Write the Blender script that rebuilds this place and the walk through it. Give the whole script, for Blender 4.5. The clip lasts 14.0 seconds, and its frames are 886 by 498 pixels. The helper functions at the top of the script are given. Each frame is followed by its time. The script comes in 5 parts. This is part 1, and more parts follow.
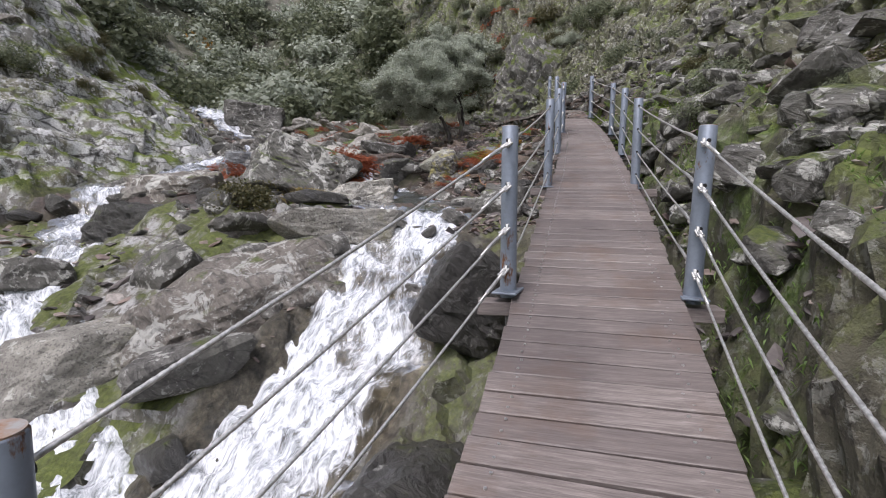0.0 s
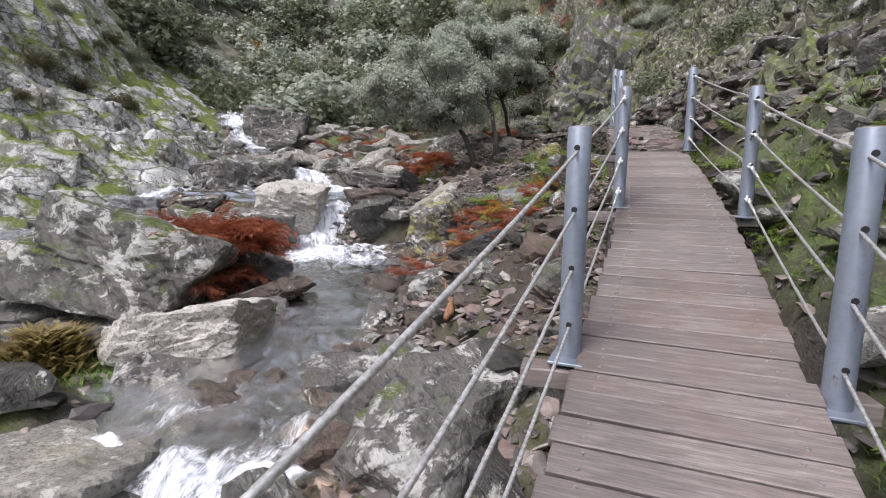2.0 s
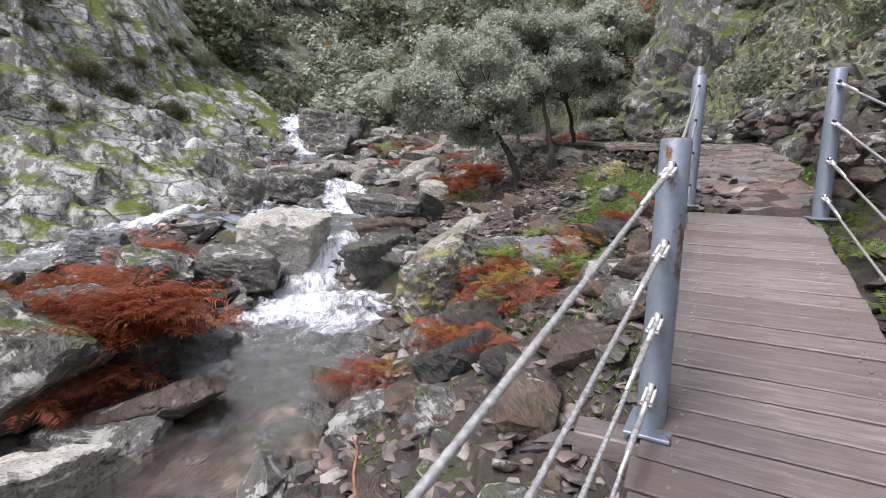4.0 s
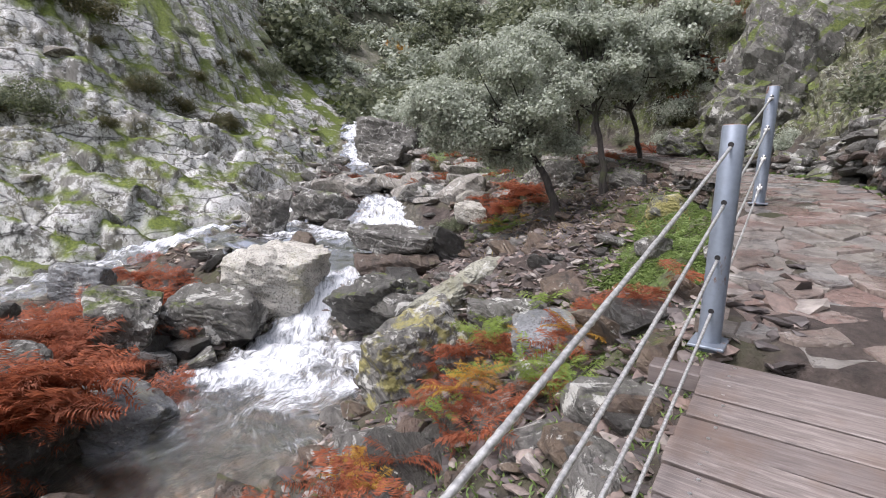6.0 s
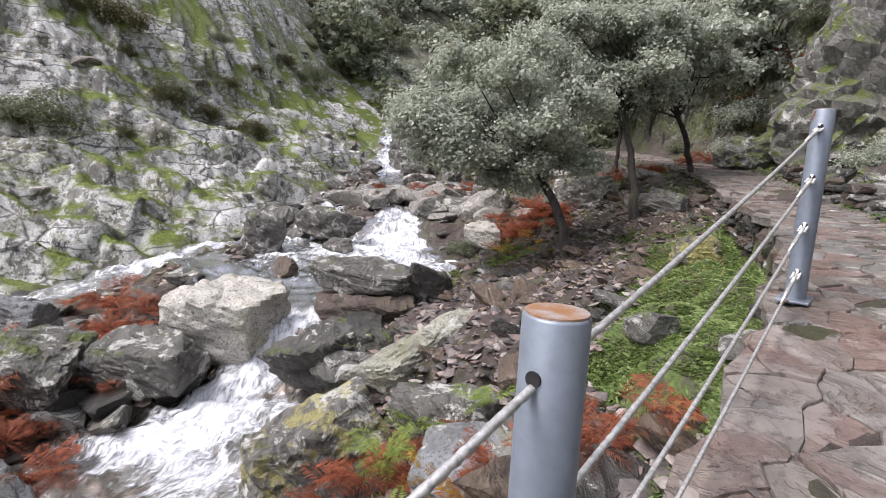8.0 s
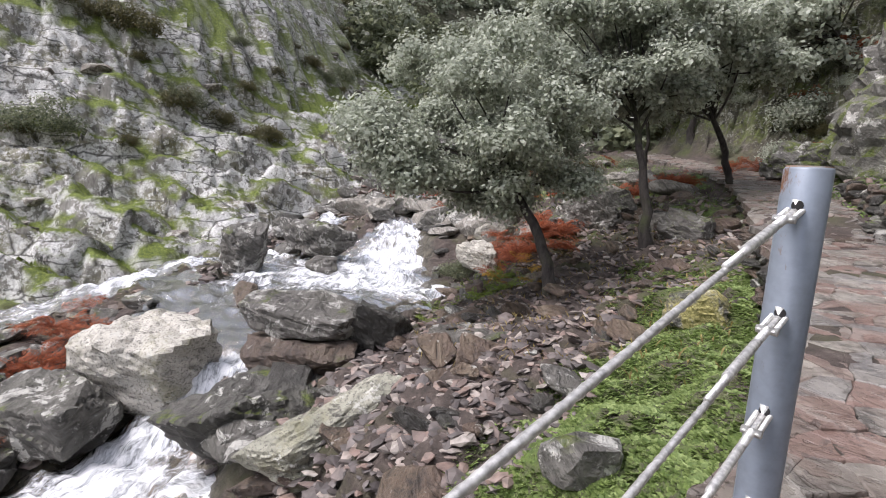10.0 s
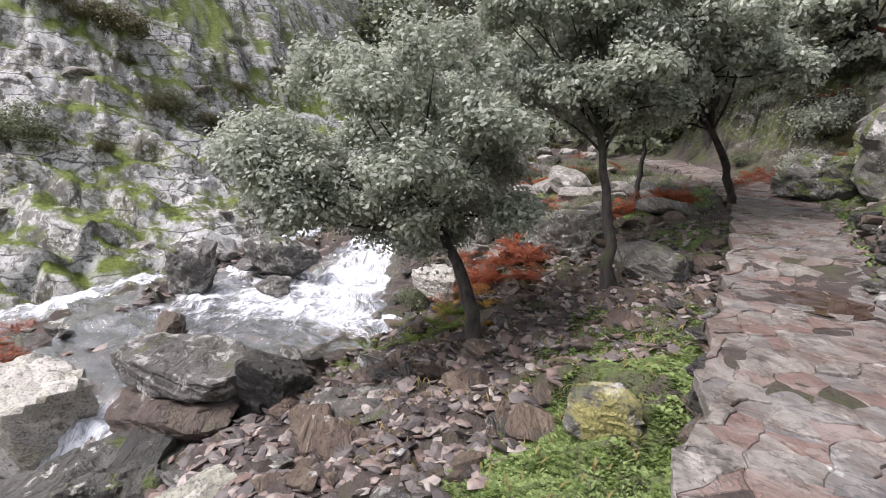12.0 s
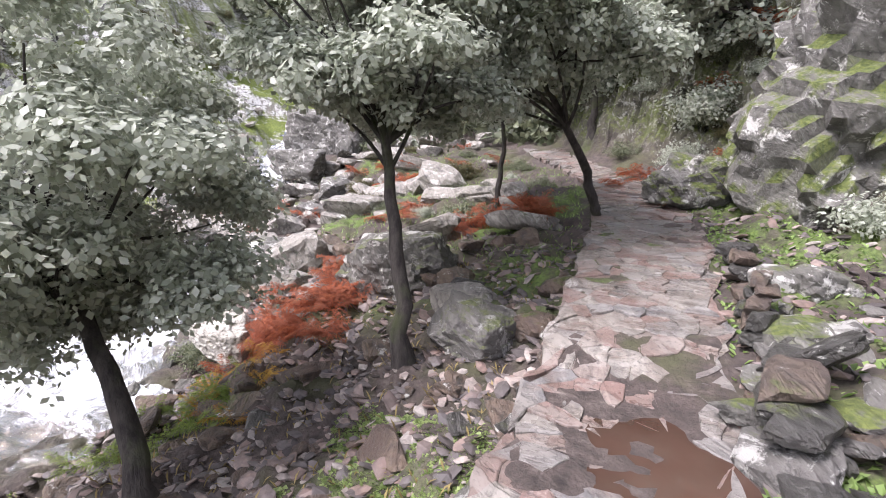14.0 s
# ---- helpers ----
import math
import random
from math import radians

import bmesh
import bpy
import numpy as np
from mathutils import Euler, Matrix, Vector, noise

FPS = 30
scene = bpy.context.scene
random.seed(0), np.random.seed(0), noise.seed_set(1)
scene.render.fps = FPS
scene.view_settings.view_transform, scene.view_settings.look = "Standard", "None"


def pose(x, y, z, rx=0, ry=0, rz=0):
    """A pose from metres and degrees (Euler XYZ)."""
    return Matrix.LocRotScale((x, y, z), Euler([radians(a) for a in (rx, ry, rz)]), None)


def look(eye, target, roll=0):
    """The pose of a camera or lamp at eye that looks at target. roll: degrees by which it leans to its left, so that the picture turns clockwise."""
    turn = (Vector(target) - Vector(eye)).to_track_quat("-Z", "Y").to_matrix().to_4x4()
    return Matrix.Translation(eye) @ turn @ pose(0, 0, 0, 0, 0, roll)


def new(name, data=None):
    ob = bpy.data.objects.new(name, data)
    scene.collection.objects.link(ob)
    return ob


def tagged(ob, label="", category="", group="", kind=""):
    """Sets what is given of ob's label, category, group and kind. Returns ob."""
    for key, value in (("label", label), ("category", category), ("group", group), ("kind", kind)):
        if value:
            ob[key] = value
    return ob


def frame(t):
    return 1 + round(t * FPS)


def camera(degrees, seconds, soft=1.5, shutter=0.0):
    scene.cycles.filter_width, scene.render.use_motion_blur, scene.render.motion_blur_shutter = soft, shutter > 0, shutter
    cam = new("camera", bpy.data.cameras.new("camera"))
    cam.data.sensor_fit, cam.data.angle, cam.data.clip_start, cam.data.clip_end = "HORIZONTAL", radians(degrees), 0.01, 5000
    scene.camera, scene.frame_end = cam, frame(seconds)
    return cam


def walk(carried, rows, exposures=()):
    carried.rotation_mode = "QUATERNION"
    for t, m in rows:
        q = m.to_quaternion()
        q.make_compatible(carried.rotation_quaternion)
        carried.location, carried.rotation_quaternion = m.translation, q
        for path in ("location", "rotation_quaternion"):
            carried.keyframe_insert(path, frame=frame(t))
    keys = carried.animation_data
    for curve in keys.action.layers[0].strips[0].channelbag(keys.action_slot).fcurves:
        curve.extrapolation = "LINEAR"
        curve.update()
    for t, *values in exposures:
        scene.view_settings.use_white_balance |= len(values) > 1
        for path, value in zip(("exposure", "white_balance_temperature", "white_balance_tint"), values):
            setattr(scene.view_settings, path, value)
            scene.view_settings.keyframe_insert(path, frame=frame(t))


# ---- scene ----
# the camera and its walk
cam = camera(84.1, 14.0, soft=1.0)
PATH = [
    (0, (1.41, 0.327, 0.976), (1.203, 2.305, 0.759), 0.7),
    (0.5, (1.599, 1.719, 1.331), (1.332, 3.679, 1.035), 0.8),
    (1, (1.828, 3.099, 1.68), (1.494, 5.055, 1.424), 0.8),
    (1.5, (2.07, 4.441, 1.989), (1.652, 6.382, 1.753), 1.0),
    (2, (2.23, 5.406, 2.194), (1.723, 7.326, 1.952), 1.1),
    (2.5, (2.333, 6.157, 2.395), (1.743, 8.050, 2.134), 1.1),
    (3, (2.427, 6.694, 2.564), (1.770, 8.564, 2.300), 1.2),
    (3.2, (2.436, 6.914, 2.609), (1.753, 8.775, 2.346), 1.3),
    (5.3, (2.804, 8.644, 3.134), (1.796, 10.348, 2.854), 2.1),
    (5.5, (2.828, 8.792, 3.177), (1.798, 10.484, 2.900), 2.2),
    (6, (2.816, 9.248, 3.304), (1.732, 10.906, 3.026), 2.3),
    (6.5, (2.87, 9.657, 3.378), (1.739, 11.283, 3.098), 2.4),
    (7, (2.871, 10.111, 3.468), (1.683, 11.695, 3.186), 2.5),
    (7.5, (2.9, 10.503, 3.577), (1.662, 12.047, 3.290), 2.7),
    (8, (2.948, 10.93, 3.716), (1.667, 12.438, 3.423), 2.7),
    (8.2, (2.952, 11.097, 3.722), (1.656, 12.591, 3.424), 2.7),
    (10.3, (2.988, 12.748, 4.143), (1.548, 14.101, 3.829), 2.8),
    (10.5, (2.996, 12.915, 4.207), (1.549, 14.258, 3.890), 2.9),
    (11, (2.971, 13.331, 4.268), (1.497, 14.644, 3.948), 2.9),
    (11.5, (3.013, 13.715, 4.37), (1.516, 15.000, 4.043), 2.9),
    (12, (3.073, 14.07, 4.446), (1.564, 15.338, 4.108), 2.9),
    (12.5, (3.04, 14.484, 4.518), (1.531, 15.747, 4.167), 2.9),
    (13, (3.081, 14.86, 4.593), (1.597, 16.153, 4.237), 2.8),
    (13.5, (3.051, 15.264, 4.706), (1.620, 16.616, 4.347), 2.6),
    (13.8, (2.86, 15.925, 4.824), (1.513, 17.355, 4.450), 2.4),
    (14, (2.722, 16.485, 4.858), (1.431, 17.959, 4.458), 2.3),
]
walk(cam, [(t, look(eye, target, roll)) for t, eye, target, roll in PATH],
     [(0, 1.0, 6200, 18), (1, 1.2, 6200, 18), (3, 1.35, 6200, 18), (6, 1.5, 6250, 18), (10, 1.52, 6350, 18), (12.5, 1.7, 6350, 20), (13.5, 2.05, 6250, 22), (14, 2.3, 6200, 23)])

# ---- world, sun, exposure ----
world = bpy.data.worlds.new("overcast_sky")
scene.world = world
world.use_nodes = True
wn = world.node_tree
sky = wn.nodes.new("ShaderNodeTexSky")
sky.sky_type = "NISHITA"
sky.sun_disc = False
sky.sun_elevation, sky.sun_rotation = radians(52), radians(200)
sky.dust_density, sky.ozone_density = 1.5, 1.0
wn.nodes["Background"].inputs["Strength"].default_value = 0.12
grey = wn.nodes.new("ShaderNodeRGBToBW")
cloud = wn.nodes.new("ShaderNodeMix")
cloud.data_type = "RGBA"
cloud.inputs["Factor"].default_value = 0.75
wn.links.new(sky.outputs["Color"], grey.inputs[0])
wn.links.new(sky.outputs["Color"], cloud.inputs["A"])
wn.links.new(grey.outputs[0], cloud.inputs["B"])
wn.links.new(cloud.outputs["Result"], wn.nodes["Background"].inputs["Color"])
sun = new("sun", bpy.data.lights.new("sun", "SUN"))
sun.data.energy, sun.data.angle, sun.data.color = 1.3, radians(25), (1.0, 0.97, 0.93)
sun.matrix_world = look((0, 0, 30), (9, 16, 0))

# ---- numbers of the place ----


def table(y, *pairs):
    return np.interp(y, pairs[0::2], pairs[1::2])


def bed(y):
    """Level of the stream's bed."""
    return table(y, -30, -9, -8, -5.5, 0, -3.2, 2.5, -2.35, 4, -1.65, 5.4, -0.55, 6.5, 0.0, 7.2, 0.52, 8.2, 0.64, 10, 0.8, 12.5, 0.9, 13.8, 0.95, 14.3, 1.66, 15.5, 1.85,
                 17.5, 1.92, 19, 1.96, 19.8, 2.5, 21, 2.8, 22, 3.0, 24.5, 3.4, 26, 4.1, 28, 5.0, 31, 6.0, 40, 9.5, 80, 36, 150, 85)


def mid(y):
    """The stream's middle line."""
    return table(y, -30, -6, -8, -2.4, 0, -1.5, 4, -0.6, 5.4, -0.1, 7.1, 0.2, 8.2, 0.05, 10, -0.5, 12.5, -1.5, 14, -2.3, 14.6, -2.7, 15.5, -4.0, 16.6, -4.7, 17.8, -4.9, 19.5, -5.6,
                 22, -8.7, 25, -11.4, 31, -17, 40, -22, 150, -40)


def half(y):
    return table(y, -30, 1.2, -4, 1.2, 2, 0.95, 4, 0.75, 5.4, 0.7, 7.1, 0.75, 8.2, 0.75, 10, 0.85, 12.5, 1.15, 13.8, 0.9, 14.3, 0.5, 15.2, 1.6, 16.5, 2.1, 17.8, 1.9, 19, 1.0, 20, 0.6, 22, 0.5, 24, 0.7, 26, 1.0, 31, 1.0, 60, 0.5)


def toe(y):
    """Foot of the bank on the path's side."""
    return table(y, -30, -3, -8, -0.6, 4, 0.3, 5.4, 0.6, 7.1, 0.8, 8.2, 0.75, 10, 0.4, 12.5, -0.4, 14, -0.8, 15.5, -1.7, 17.5, -2.3, 19.5, -3.6, 22, -6, 25, -8.5, 31, -15, 40, -20, 150, -38)


def foot(y):
    """Foot of the far cliff."""
    return table(y, -30, -10, -8, -6.8, 5, -7.3, 10, -7.9, 15, -8.2, 18, -8.9, 22, -11.3, 25, -13.3, 31, -18.6, 40, -23.5, 150, -42)


def left_edge(y):
    """Edge of the deck and the path on the stream's side."""
    return table(y, -30, -6, -2, 0.15, 0, 0.9, 1.34, 1.25, 2.2, 1.42, 2.94, 1.54, 5, 1.89, 5.8, 2.05, 8.7, 2.5, 11.4, 2.7, 13.5, 2.7, 14.4, 2.67, 15, 2.6, 15.8, 2.47, 16.5, 2.24, 17.05, 2.04, 17.9, 1.76, 18.9, 1.42, 19.9, 1.08,
                 21.4, 0.5, 23.1, -0.2, 25.5, -1.5, 28, -4.1, 31, -7.2, 40, -13, 150, -26)


def right_edge(y):
    return table(y, -30, -5, -2, 1.05, 0, 1.73, 1.44, 2.07, 2.3, 2.24, 3.17, 2.41, 5.06, 2.73, 6.3, 2.88, 8.2, 3.12, 8.9, 3.21, 9.8, 3.28, 11.45, 3.37, 12.3, 3.5, 13.7, 3.6, 15, 3.52, 16.3, 3.2, 17.4, 2.9,
                 18, 2.7, 19, 2.4, 20, 2.1, 22, 1.5, 23, 1.15, 25.5, -0.2, 28, -2.9, 31, -6.0, 40, -12, 150, -25)


def way(y):
    """Level of the deck and the path."""
    return table(y, -30, -8, -2, -0.8, 2.94, 0.47, 11.45, 2.68, 13.6, 3.2, 15, 3.38, 16.5, 3.48, 17.95, 3.6, 18.9, 3.605, 19.5, 3.76, 21, 3.92, 23, 4.08, 26, 4.42, 28, 4.75, 31, 5.3, 40, 10, 80, 37, 150, 87)


def bank(y):
    """Level of the ground at the way's edge on the stream's side."""
    return table(y, -30, -8.5, -8, -4, 3, -1.3, 4, -0.95, 5.4, -0.1, 6.5, 0.35, 7.7, 0.8, 9, 1.3, 10, 1.7, 11.2, 2.25, 12, 2.35, 13.5, 2.66, 15, 2.92, 16.5, 3.05, 18, 3.22, 19.4, 3.5, 21, 3.72,
                 23, 3.95, 26, 4.3, 28, 4.6, 31, 5.2, 40, 10, 80, 37, 150, 87)


def hashed(ix, iy, iz, seed):
    n = (ix * 73856093) ^ (iy * 19349663) ^ (iz * 83492791) ^ (seed * 2654435761)
    n = (n ^ (n >> 13)) * 1274126177
    n = n ^ (n >> 16)
    return (n & 0xFFFF) / 65535.0


def vnoise(p, seed=0):
    i = np.floor(p).astype(np.int64)
    f = p - i
    f = f * f * (3 - 2 * f)
    x, y, z = i[:, 0], i[:, 1], i[:, 2]
    total = 0
    for a in (0, 1):
        for b in (0, 1):
            for c in (0, 1):
                w = (f[:, 0] if a else 1 - f[:, 0]) * (f[:, 1] if b else 1 - f[:, 1]) * (f[:, 2] if c else 1 - f[:, 2])
                total = total + w * hashed(x + a, y + b, z + c, seed)
    return total * 2 - 1


def fbm(p, seed=0, octaves=4):
    total, k = 0, 1.0
    for o in range(octaves):
        total = total + k * vnoise(p * 2.03 ** o + 17.3 * o, seed + o)
        k *= 0.5
    return total


def blocks(p, seed=0):
    """Broken, tilted blocks of rock: one small plane for each cell."""
    base = np.floor(p).astype(np.int64)
    best, out = np.full(len(p), 9.0), np.zeros(len(p))
    for a in (-1, 0, 1):
        for b in (-1, 0, 1):
            for c in (-1, 0, 1):
                x, y, z = base[:, 0] + a, base[:, 1] + b, base[:, 2] + c
                dx = p[:, 0] - x - hashed(x, y, z, seed)
                dy = p[:, 1] - y - hashed(x, y, z, seed + 1)
                dz = p[:, 2] - z - hashed(x, y, z, seed + 2)
                d = dx * dx + dy * dy + dz * dz
                v = (hashed(x, y, z, seed + 3) - 0.5) * 1.1 + dx * (hashed(x, y, z, seed + 4) - 0.5) * 1.6 + dy * (hashed(x, y, z, seed + 5) - 0.5) * 1.6 + dz * (hashed(x, y, z, seed + 6) - 0.3) * 1.4
                near = d < best
                best = np.where(near, d, best)
                out = np.where(near, v, out)
    return out


def step(a, b, v):
    u = np.clip((v - a) / (b - a), 0, 1)
    return u * u * (3 - 2 * u)


def level(x, y):
    """Smooth height of the ground, before stones and broken rock. Also how rocky each place is."""
    b, m, hw, r, f = bed(y), mid(y), half(y), toe(y), foot(y)
    e, q = left_edge(y), right_edge(y)
    floor = b + 0.12 + 0.12 * np.clip((m - x - hw) / 2, 0, 1)
    arm = table(y, -30, -8.5, 2, -2.1, 3.6, -1.7, 4.8, -0.95, 6, -0.3, 7.4, 0.1, 8.9, 0.35, 9.3, 0.85, 10.8, 0.95, 13, 1.25, 14.9, 1.55, 16.2, 1.92, 18, 2.25, 22, 3.3, 25, 4.0, 31, 6.2, 40, 9.7, 80, 36, 150, 85)
    u = np.clip((m - hw - x) / np.maximum(m - hw - f, 0.5), 0, 1)
    floor = floor * (1 - step(0.2, 0.8, u)) + arm * step(0.2, 0.8, u)
    wet = np.abs(x - m) < hw
    z = np.where(wet, b, floor)
    # bank up to the way
    u = np.clip((x - r) / np.maximum(e - r, 0.3), 0, 1)
    z = np.where(x > r, b + 0.05 + (bank(y) - b - 0.05) * u ** 0.9, z)
    # under the deck and the path
    deck = y < 11.45
    under = bank(y) + (x - e) / np.maximum(q - e, 0.2) * 0.25
    z = np.where(x > e, np.where(deck, under, way(y) - 0.012), z)
    # hillside behind the way
    d = x - q
    shelf = step(17, 20, y) * step(30, 26, y) * 1.2
    lip = np.where(deck, way(y) + 0.55 * step(0.1, 0.75, d), way(y) - 0.03 + 0.5 * step(0.25 + shelf, 0.9 + shelf, d) + 0.12 * np.clip(d, 0, 1))
    start = bank(y) + 0.25
    rise = np.where(deck, start + (lip - start) * step(0.0, 0.75, d), lip) + 0.85 * np.clip(d - 0.7 - shelf, 0, 8) + 0.5 * np.clip(d - 8, 0, 1e3) + 0.9 * step(16, 22, y) * np.clip(d - 1.3 - shelf, 0, 3)
    z = np.where(d > 0, rise, z)
    # far cliff
    d = f - x
    cliff = arm + 0.66 * np.clip(d, 0, 4.6) + 1.35 * np.clip(d - 4.6, 0, 8) + 0.7 * np.clip(d - 12.6, 0, 1e3)
    z = np.where(d > 0, cliff, z)
    rock = np.maximum(step(-0.3, 0.6, f - x), step(0.35, 1.0, x - q - shelf))
    rock = np.maximum(rock, 0.6 * step(9.5, 7.5, y) * step(0.0, 0.5, np.abs(x - m) - hw))
    rock = np.maximum(rock, step(12, 6, y) * 0.5 * step(e - 0.2, e + 0.2, x))
    return z, rock


# ---- materials ----


class Mat:
    """A small shorthand for node materials."""

    def __init__(self, name, rough=0.85, metal=0.0):
        self.mat = bpy.data.materials.new(name)
        self.mat.use_nodes = True
        self.t = self.mat.node_tree
        self.out = self.t.nodes["Material Output"]
        self.bsdf = self.t.nodes["Principled BSDF"]
        self.bsdf.inputs["Roughness"].default_value = rough
        self.bsdf.inputs["Metallic"].default_value = metal
        self.co = self.t.nodes.new("ShaderNodeTexCoord").outputs["Object"]

    def put(self, socket, value):
        if isinstance(value, bpy.types.NodeSocket):
            self.t.links.new(value, socket)
        else:
            socket.default_value = (*value, 1) if isinstance(value, tuple) and len(value) == 3 and len(socket.default_value) == 4 else value

    def where(self, place="Object"):
        n = self.t.nodes.new("ShaderNodeNewGeometry")
        return n.outputs["Position"]

    def noise(self, scale, detail=5, rough=0.6, stretch=None, co=None, distort=0.0, tip=None):
        co = co or self.where()
        if stretch:
            if tip:
                t_ = self.t.nodes.new("ShaderNodeMapping")
                t_.inputs["Rotation"].default_value = tip
                self.t.links.new(co, t_.inputs["Vector"])
                co = t_.outputs["Vector"]
            m = self.t.nodes.new("ShaderNodeMapping")
            m.inputs["Scale"].default_value = stretch
            self.t.links.new(co, m.inputs["Vector"])
            co = m.outputs["Vector"]
        n = self.t.nodes.new("ShaderNodeTexNoise")
        n.inputs["Scale"].default_value, n.inputs["Detail"].default_value, n.inputs["Roughness"].default_value = scale, detail, rough
        n.inputs["Distortion"].default_value = distort
        self.t.links.new(co, n.inputs["Vector"])
        return n.outputs["Fac"]

    def cells(self, scale, co=None, feature="F1", out="Distance", stretch=None):
        co = co or self.where()
        if stretch:
            m = self.t.nodes.new("ShaderNodeMapping")
            m.inputs["Scale"].default_value = stretch
            self.t.links.new(co, m.inputs["Vector"])
            co = m.outputs["Vector"]
        n = self.t.nodes.new("ShaderNodeTexVoronoi")
        n.feature = feature
        n.inputs["Scale"].default_value = scale
        self.t.links.new(co, n.inputs["Vector"])
        return n.outputs[out]

    def ramp(self, fac, *stops):
        n = self.t.nodes.new("ShaderNodeValToRGB")
        el = n.color_ramp.elements
        while len(el) < len(stops):
            el.new(0.5)
        for e, (pos, col) in zip(el, stops):
            e.position = pos
            e.color = (*col, 1) if isinstance(col, tuple) else (col, col, col, 1)
        self.put(n.inputs["Fac"], fac)
        return n.outputs["Color"]

    def mix(self, fac, a, b, kind="MIX"):
        n = self.t.nodes.new("ShaderNodeMix")
        n.data_type, n.blend_type = "RGBA", kind
        self.put(n.inputs["Factor"], fac)
        self.put(n.inputs["A"], a)
        self.put(n.inputs["B"], b)
        return n.outputs["Result"]

    def math(self, op, a, b=0.0):
        n = self.t.nodes.new("ShaderNodeMath")
        n.operation = op
        n.use_clamp = op in ("ADD", "SUBTRACT", "MULTIPLY")
        self.put(n.inputs[0], a)
        self.put(n.inputs[1], b)
        return n.outputs[0]

    def attr(self, name):
        n = self.t.nodes.new("ShaderNodeAttribute")
        n.attribute_name = name
        return n.outputs["Fac"]

    def up(self):
        g = self.t.nodes.new("ShaderNodeNewGeometry")
        s = self.t.nodes.new("ShaderNodeSeparateXYZ")
        self.t.links.new(g.outputs["Normal"], s.inputs[0])
        return s.outputs["Z"]

    def random(self, kind="object"):
        if kind == "object":
            return self.t.nodes.new("ShaderNodeObjectInfo").outputs["Random"]
        return self.t.nodes.new("ShaderNodeNewGeometry").outputs["Random Per Island"]

    def colour(self, c):
        self.put(self.bsdf.inputs["Base Color"], c)
        return self

    def rough(self, r):
        self.put(self.bsdf.inputs["Roughness"], r)
        return self

    def bump(self, height, strength=0.4, distance=0.02):
        n = self.t.nodes.new("ShaderNodeBump")
        n.inputs["Strength"].default_value, n.inputs["Distance"].default_value = strength, distance
        self.put(n.inputs["Height"], height)
        self.t.links.new(n.outputs["Normal"], self.bsdf.inputs["Normal"])
        return self


def rock_colour(m, tone=1.0, lichen=0.5, warm=0.0):
    """Schist: grey-brown, streaked along its layers, with pale lichen."""
    big, fine = m.noise(1.3, 4), m.noise(14, 6, 0.7)
    streak = m.noise(5, 5, 0.65, stretch=(0.6, 1.0, 2.6), distort=0.9, tip=(0.5, -0.75, 0.3))
    a = m.ramp(streak, (0.28, (0.06 * tone, 0.057 * tone, 0.052 * tone)), (0.5, (0.155 * tone + warm * 0.05, 0.148 * tone, 0.132 * tone - warm * 0.03)), (0.72, (0.27 * tone + warm * 0.06, 0.26 * tone, 0.235 * tone - warm * 0.05)))
    a = m.mix(m.ramp(big, (0.4, 0.0), (0.6, 0.55)), a, (0.13 * tone + warm * 0.06, 0.128 * tone, 0.105 * tone))
    a = m.mix(m.ramp(fine, (0.3, 0.5), (0.5, 0.0)), a, (0.05, 0.045, 0.04))
    spots = m.noise(3.4, 8, 0.74, distort=0.5)
    a = m.mix(m.ramp(spots, (0.62 - 0.15 * lichen, 0.0), (0.65 - 0.15 * lichen, 0.92)), a, (0.60, 0.59, 0.54))
    tiny = m.noise(11, 6, 0.75, distort=0.6)
    cover = 0.66 - 0.12 * lichen
    a = m.mix(m.ramp(tiny, (cover, 0.0), (cover + 0.04, 0.75)), a, (0.48, 0.48, 0.44))
    a = m.mix(m.ramp(m.noise(4.5, 6, 0.7), (0.32, 0.9), (0.44, 0.0)), a, (0.035, 0.034, 0.03))
    warped = m.mix(0.12, m.where(), m.noise(2.5, 4))
    seam = m.ramp(m.cells(2.6, co=warped, feature="DISTANCE_TO_EDGE", stretch=(0.8, 0.6, 1.7)), (0.0, 1.0), (0.028, 0.0))
    seam = m.math("MULTIPLY", seam, m.ramp(m.noise(1.1, 3), (0.45, 0.0), (0.62, 0.65)))
    a = m.mix(seam, a, (0.02, 0.018, 0.016))
    return a, fine, streak


def rock_material(name, tone=1.0, lichen=0.5, moss=0.5, warm=0.0, rough=0.85, yellow=0.0, cling=0.45):
    m = Mat(name, rough)
    a, fine, streak = rock_colour(m, tone, lichen, warm)
    if yellow:
        a = m.mix(m.ramp(m.noise(5, 6, 0.7), (0.5 - 0.15 * yellow, 0.0), (0.6 - 0.15 * yellow, 0.8)), a, (0.40, 0.36, 0.12))
    if moss:
        where = m.math("MULTIPLY", m.ramp(m.up(), (max(cling, 0.0), 0.0), (cling + 0.4, 1.0)), m.ramp(m.noise(2.2, 6, 0.7), (0.62 - 0.2 * moss, 0.0), (0.70 - 0.2 * moss, 1.0)))
        green = m.ramp(m.noise(24, 4), (0.3, (0.045, 0.07, 0.015)), (0.7, (0.17, 0.20, 0.045)))
        a = m.mix(where, a, green)
    a = m.mix(m.math("MULTIPLY", m.random(), 0.35), a, (0.09 * tone, 0.08 * tone, 0.075 * tone))
    m.colour(a)
    m.bump(m.math("ADD", m.math("MULTIPLY", fine, 0.6), m.math("MULTIPLY", streak, 0.9)), 1.0, 0.08)
    return m.mat


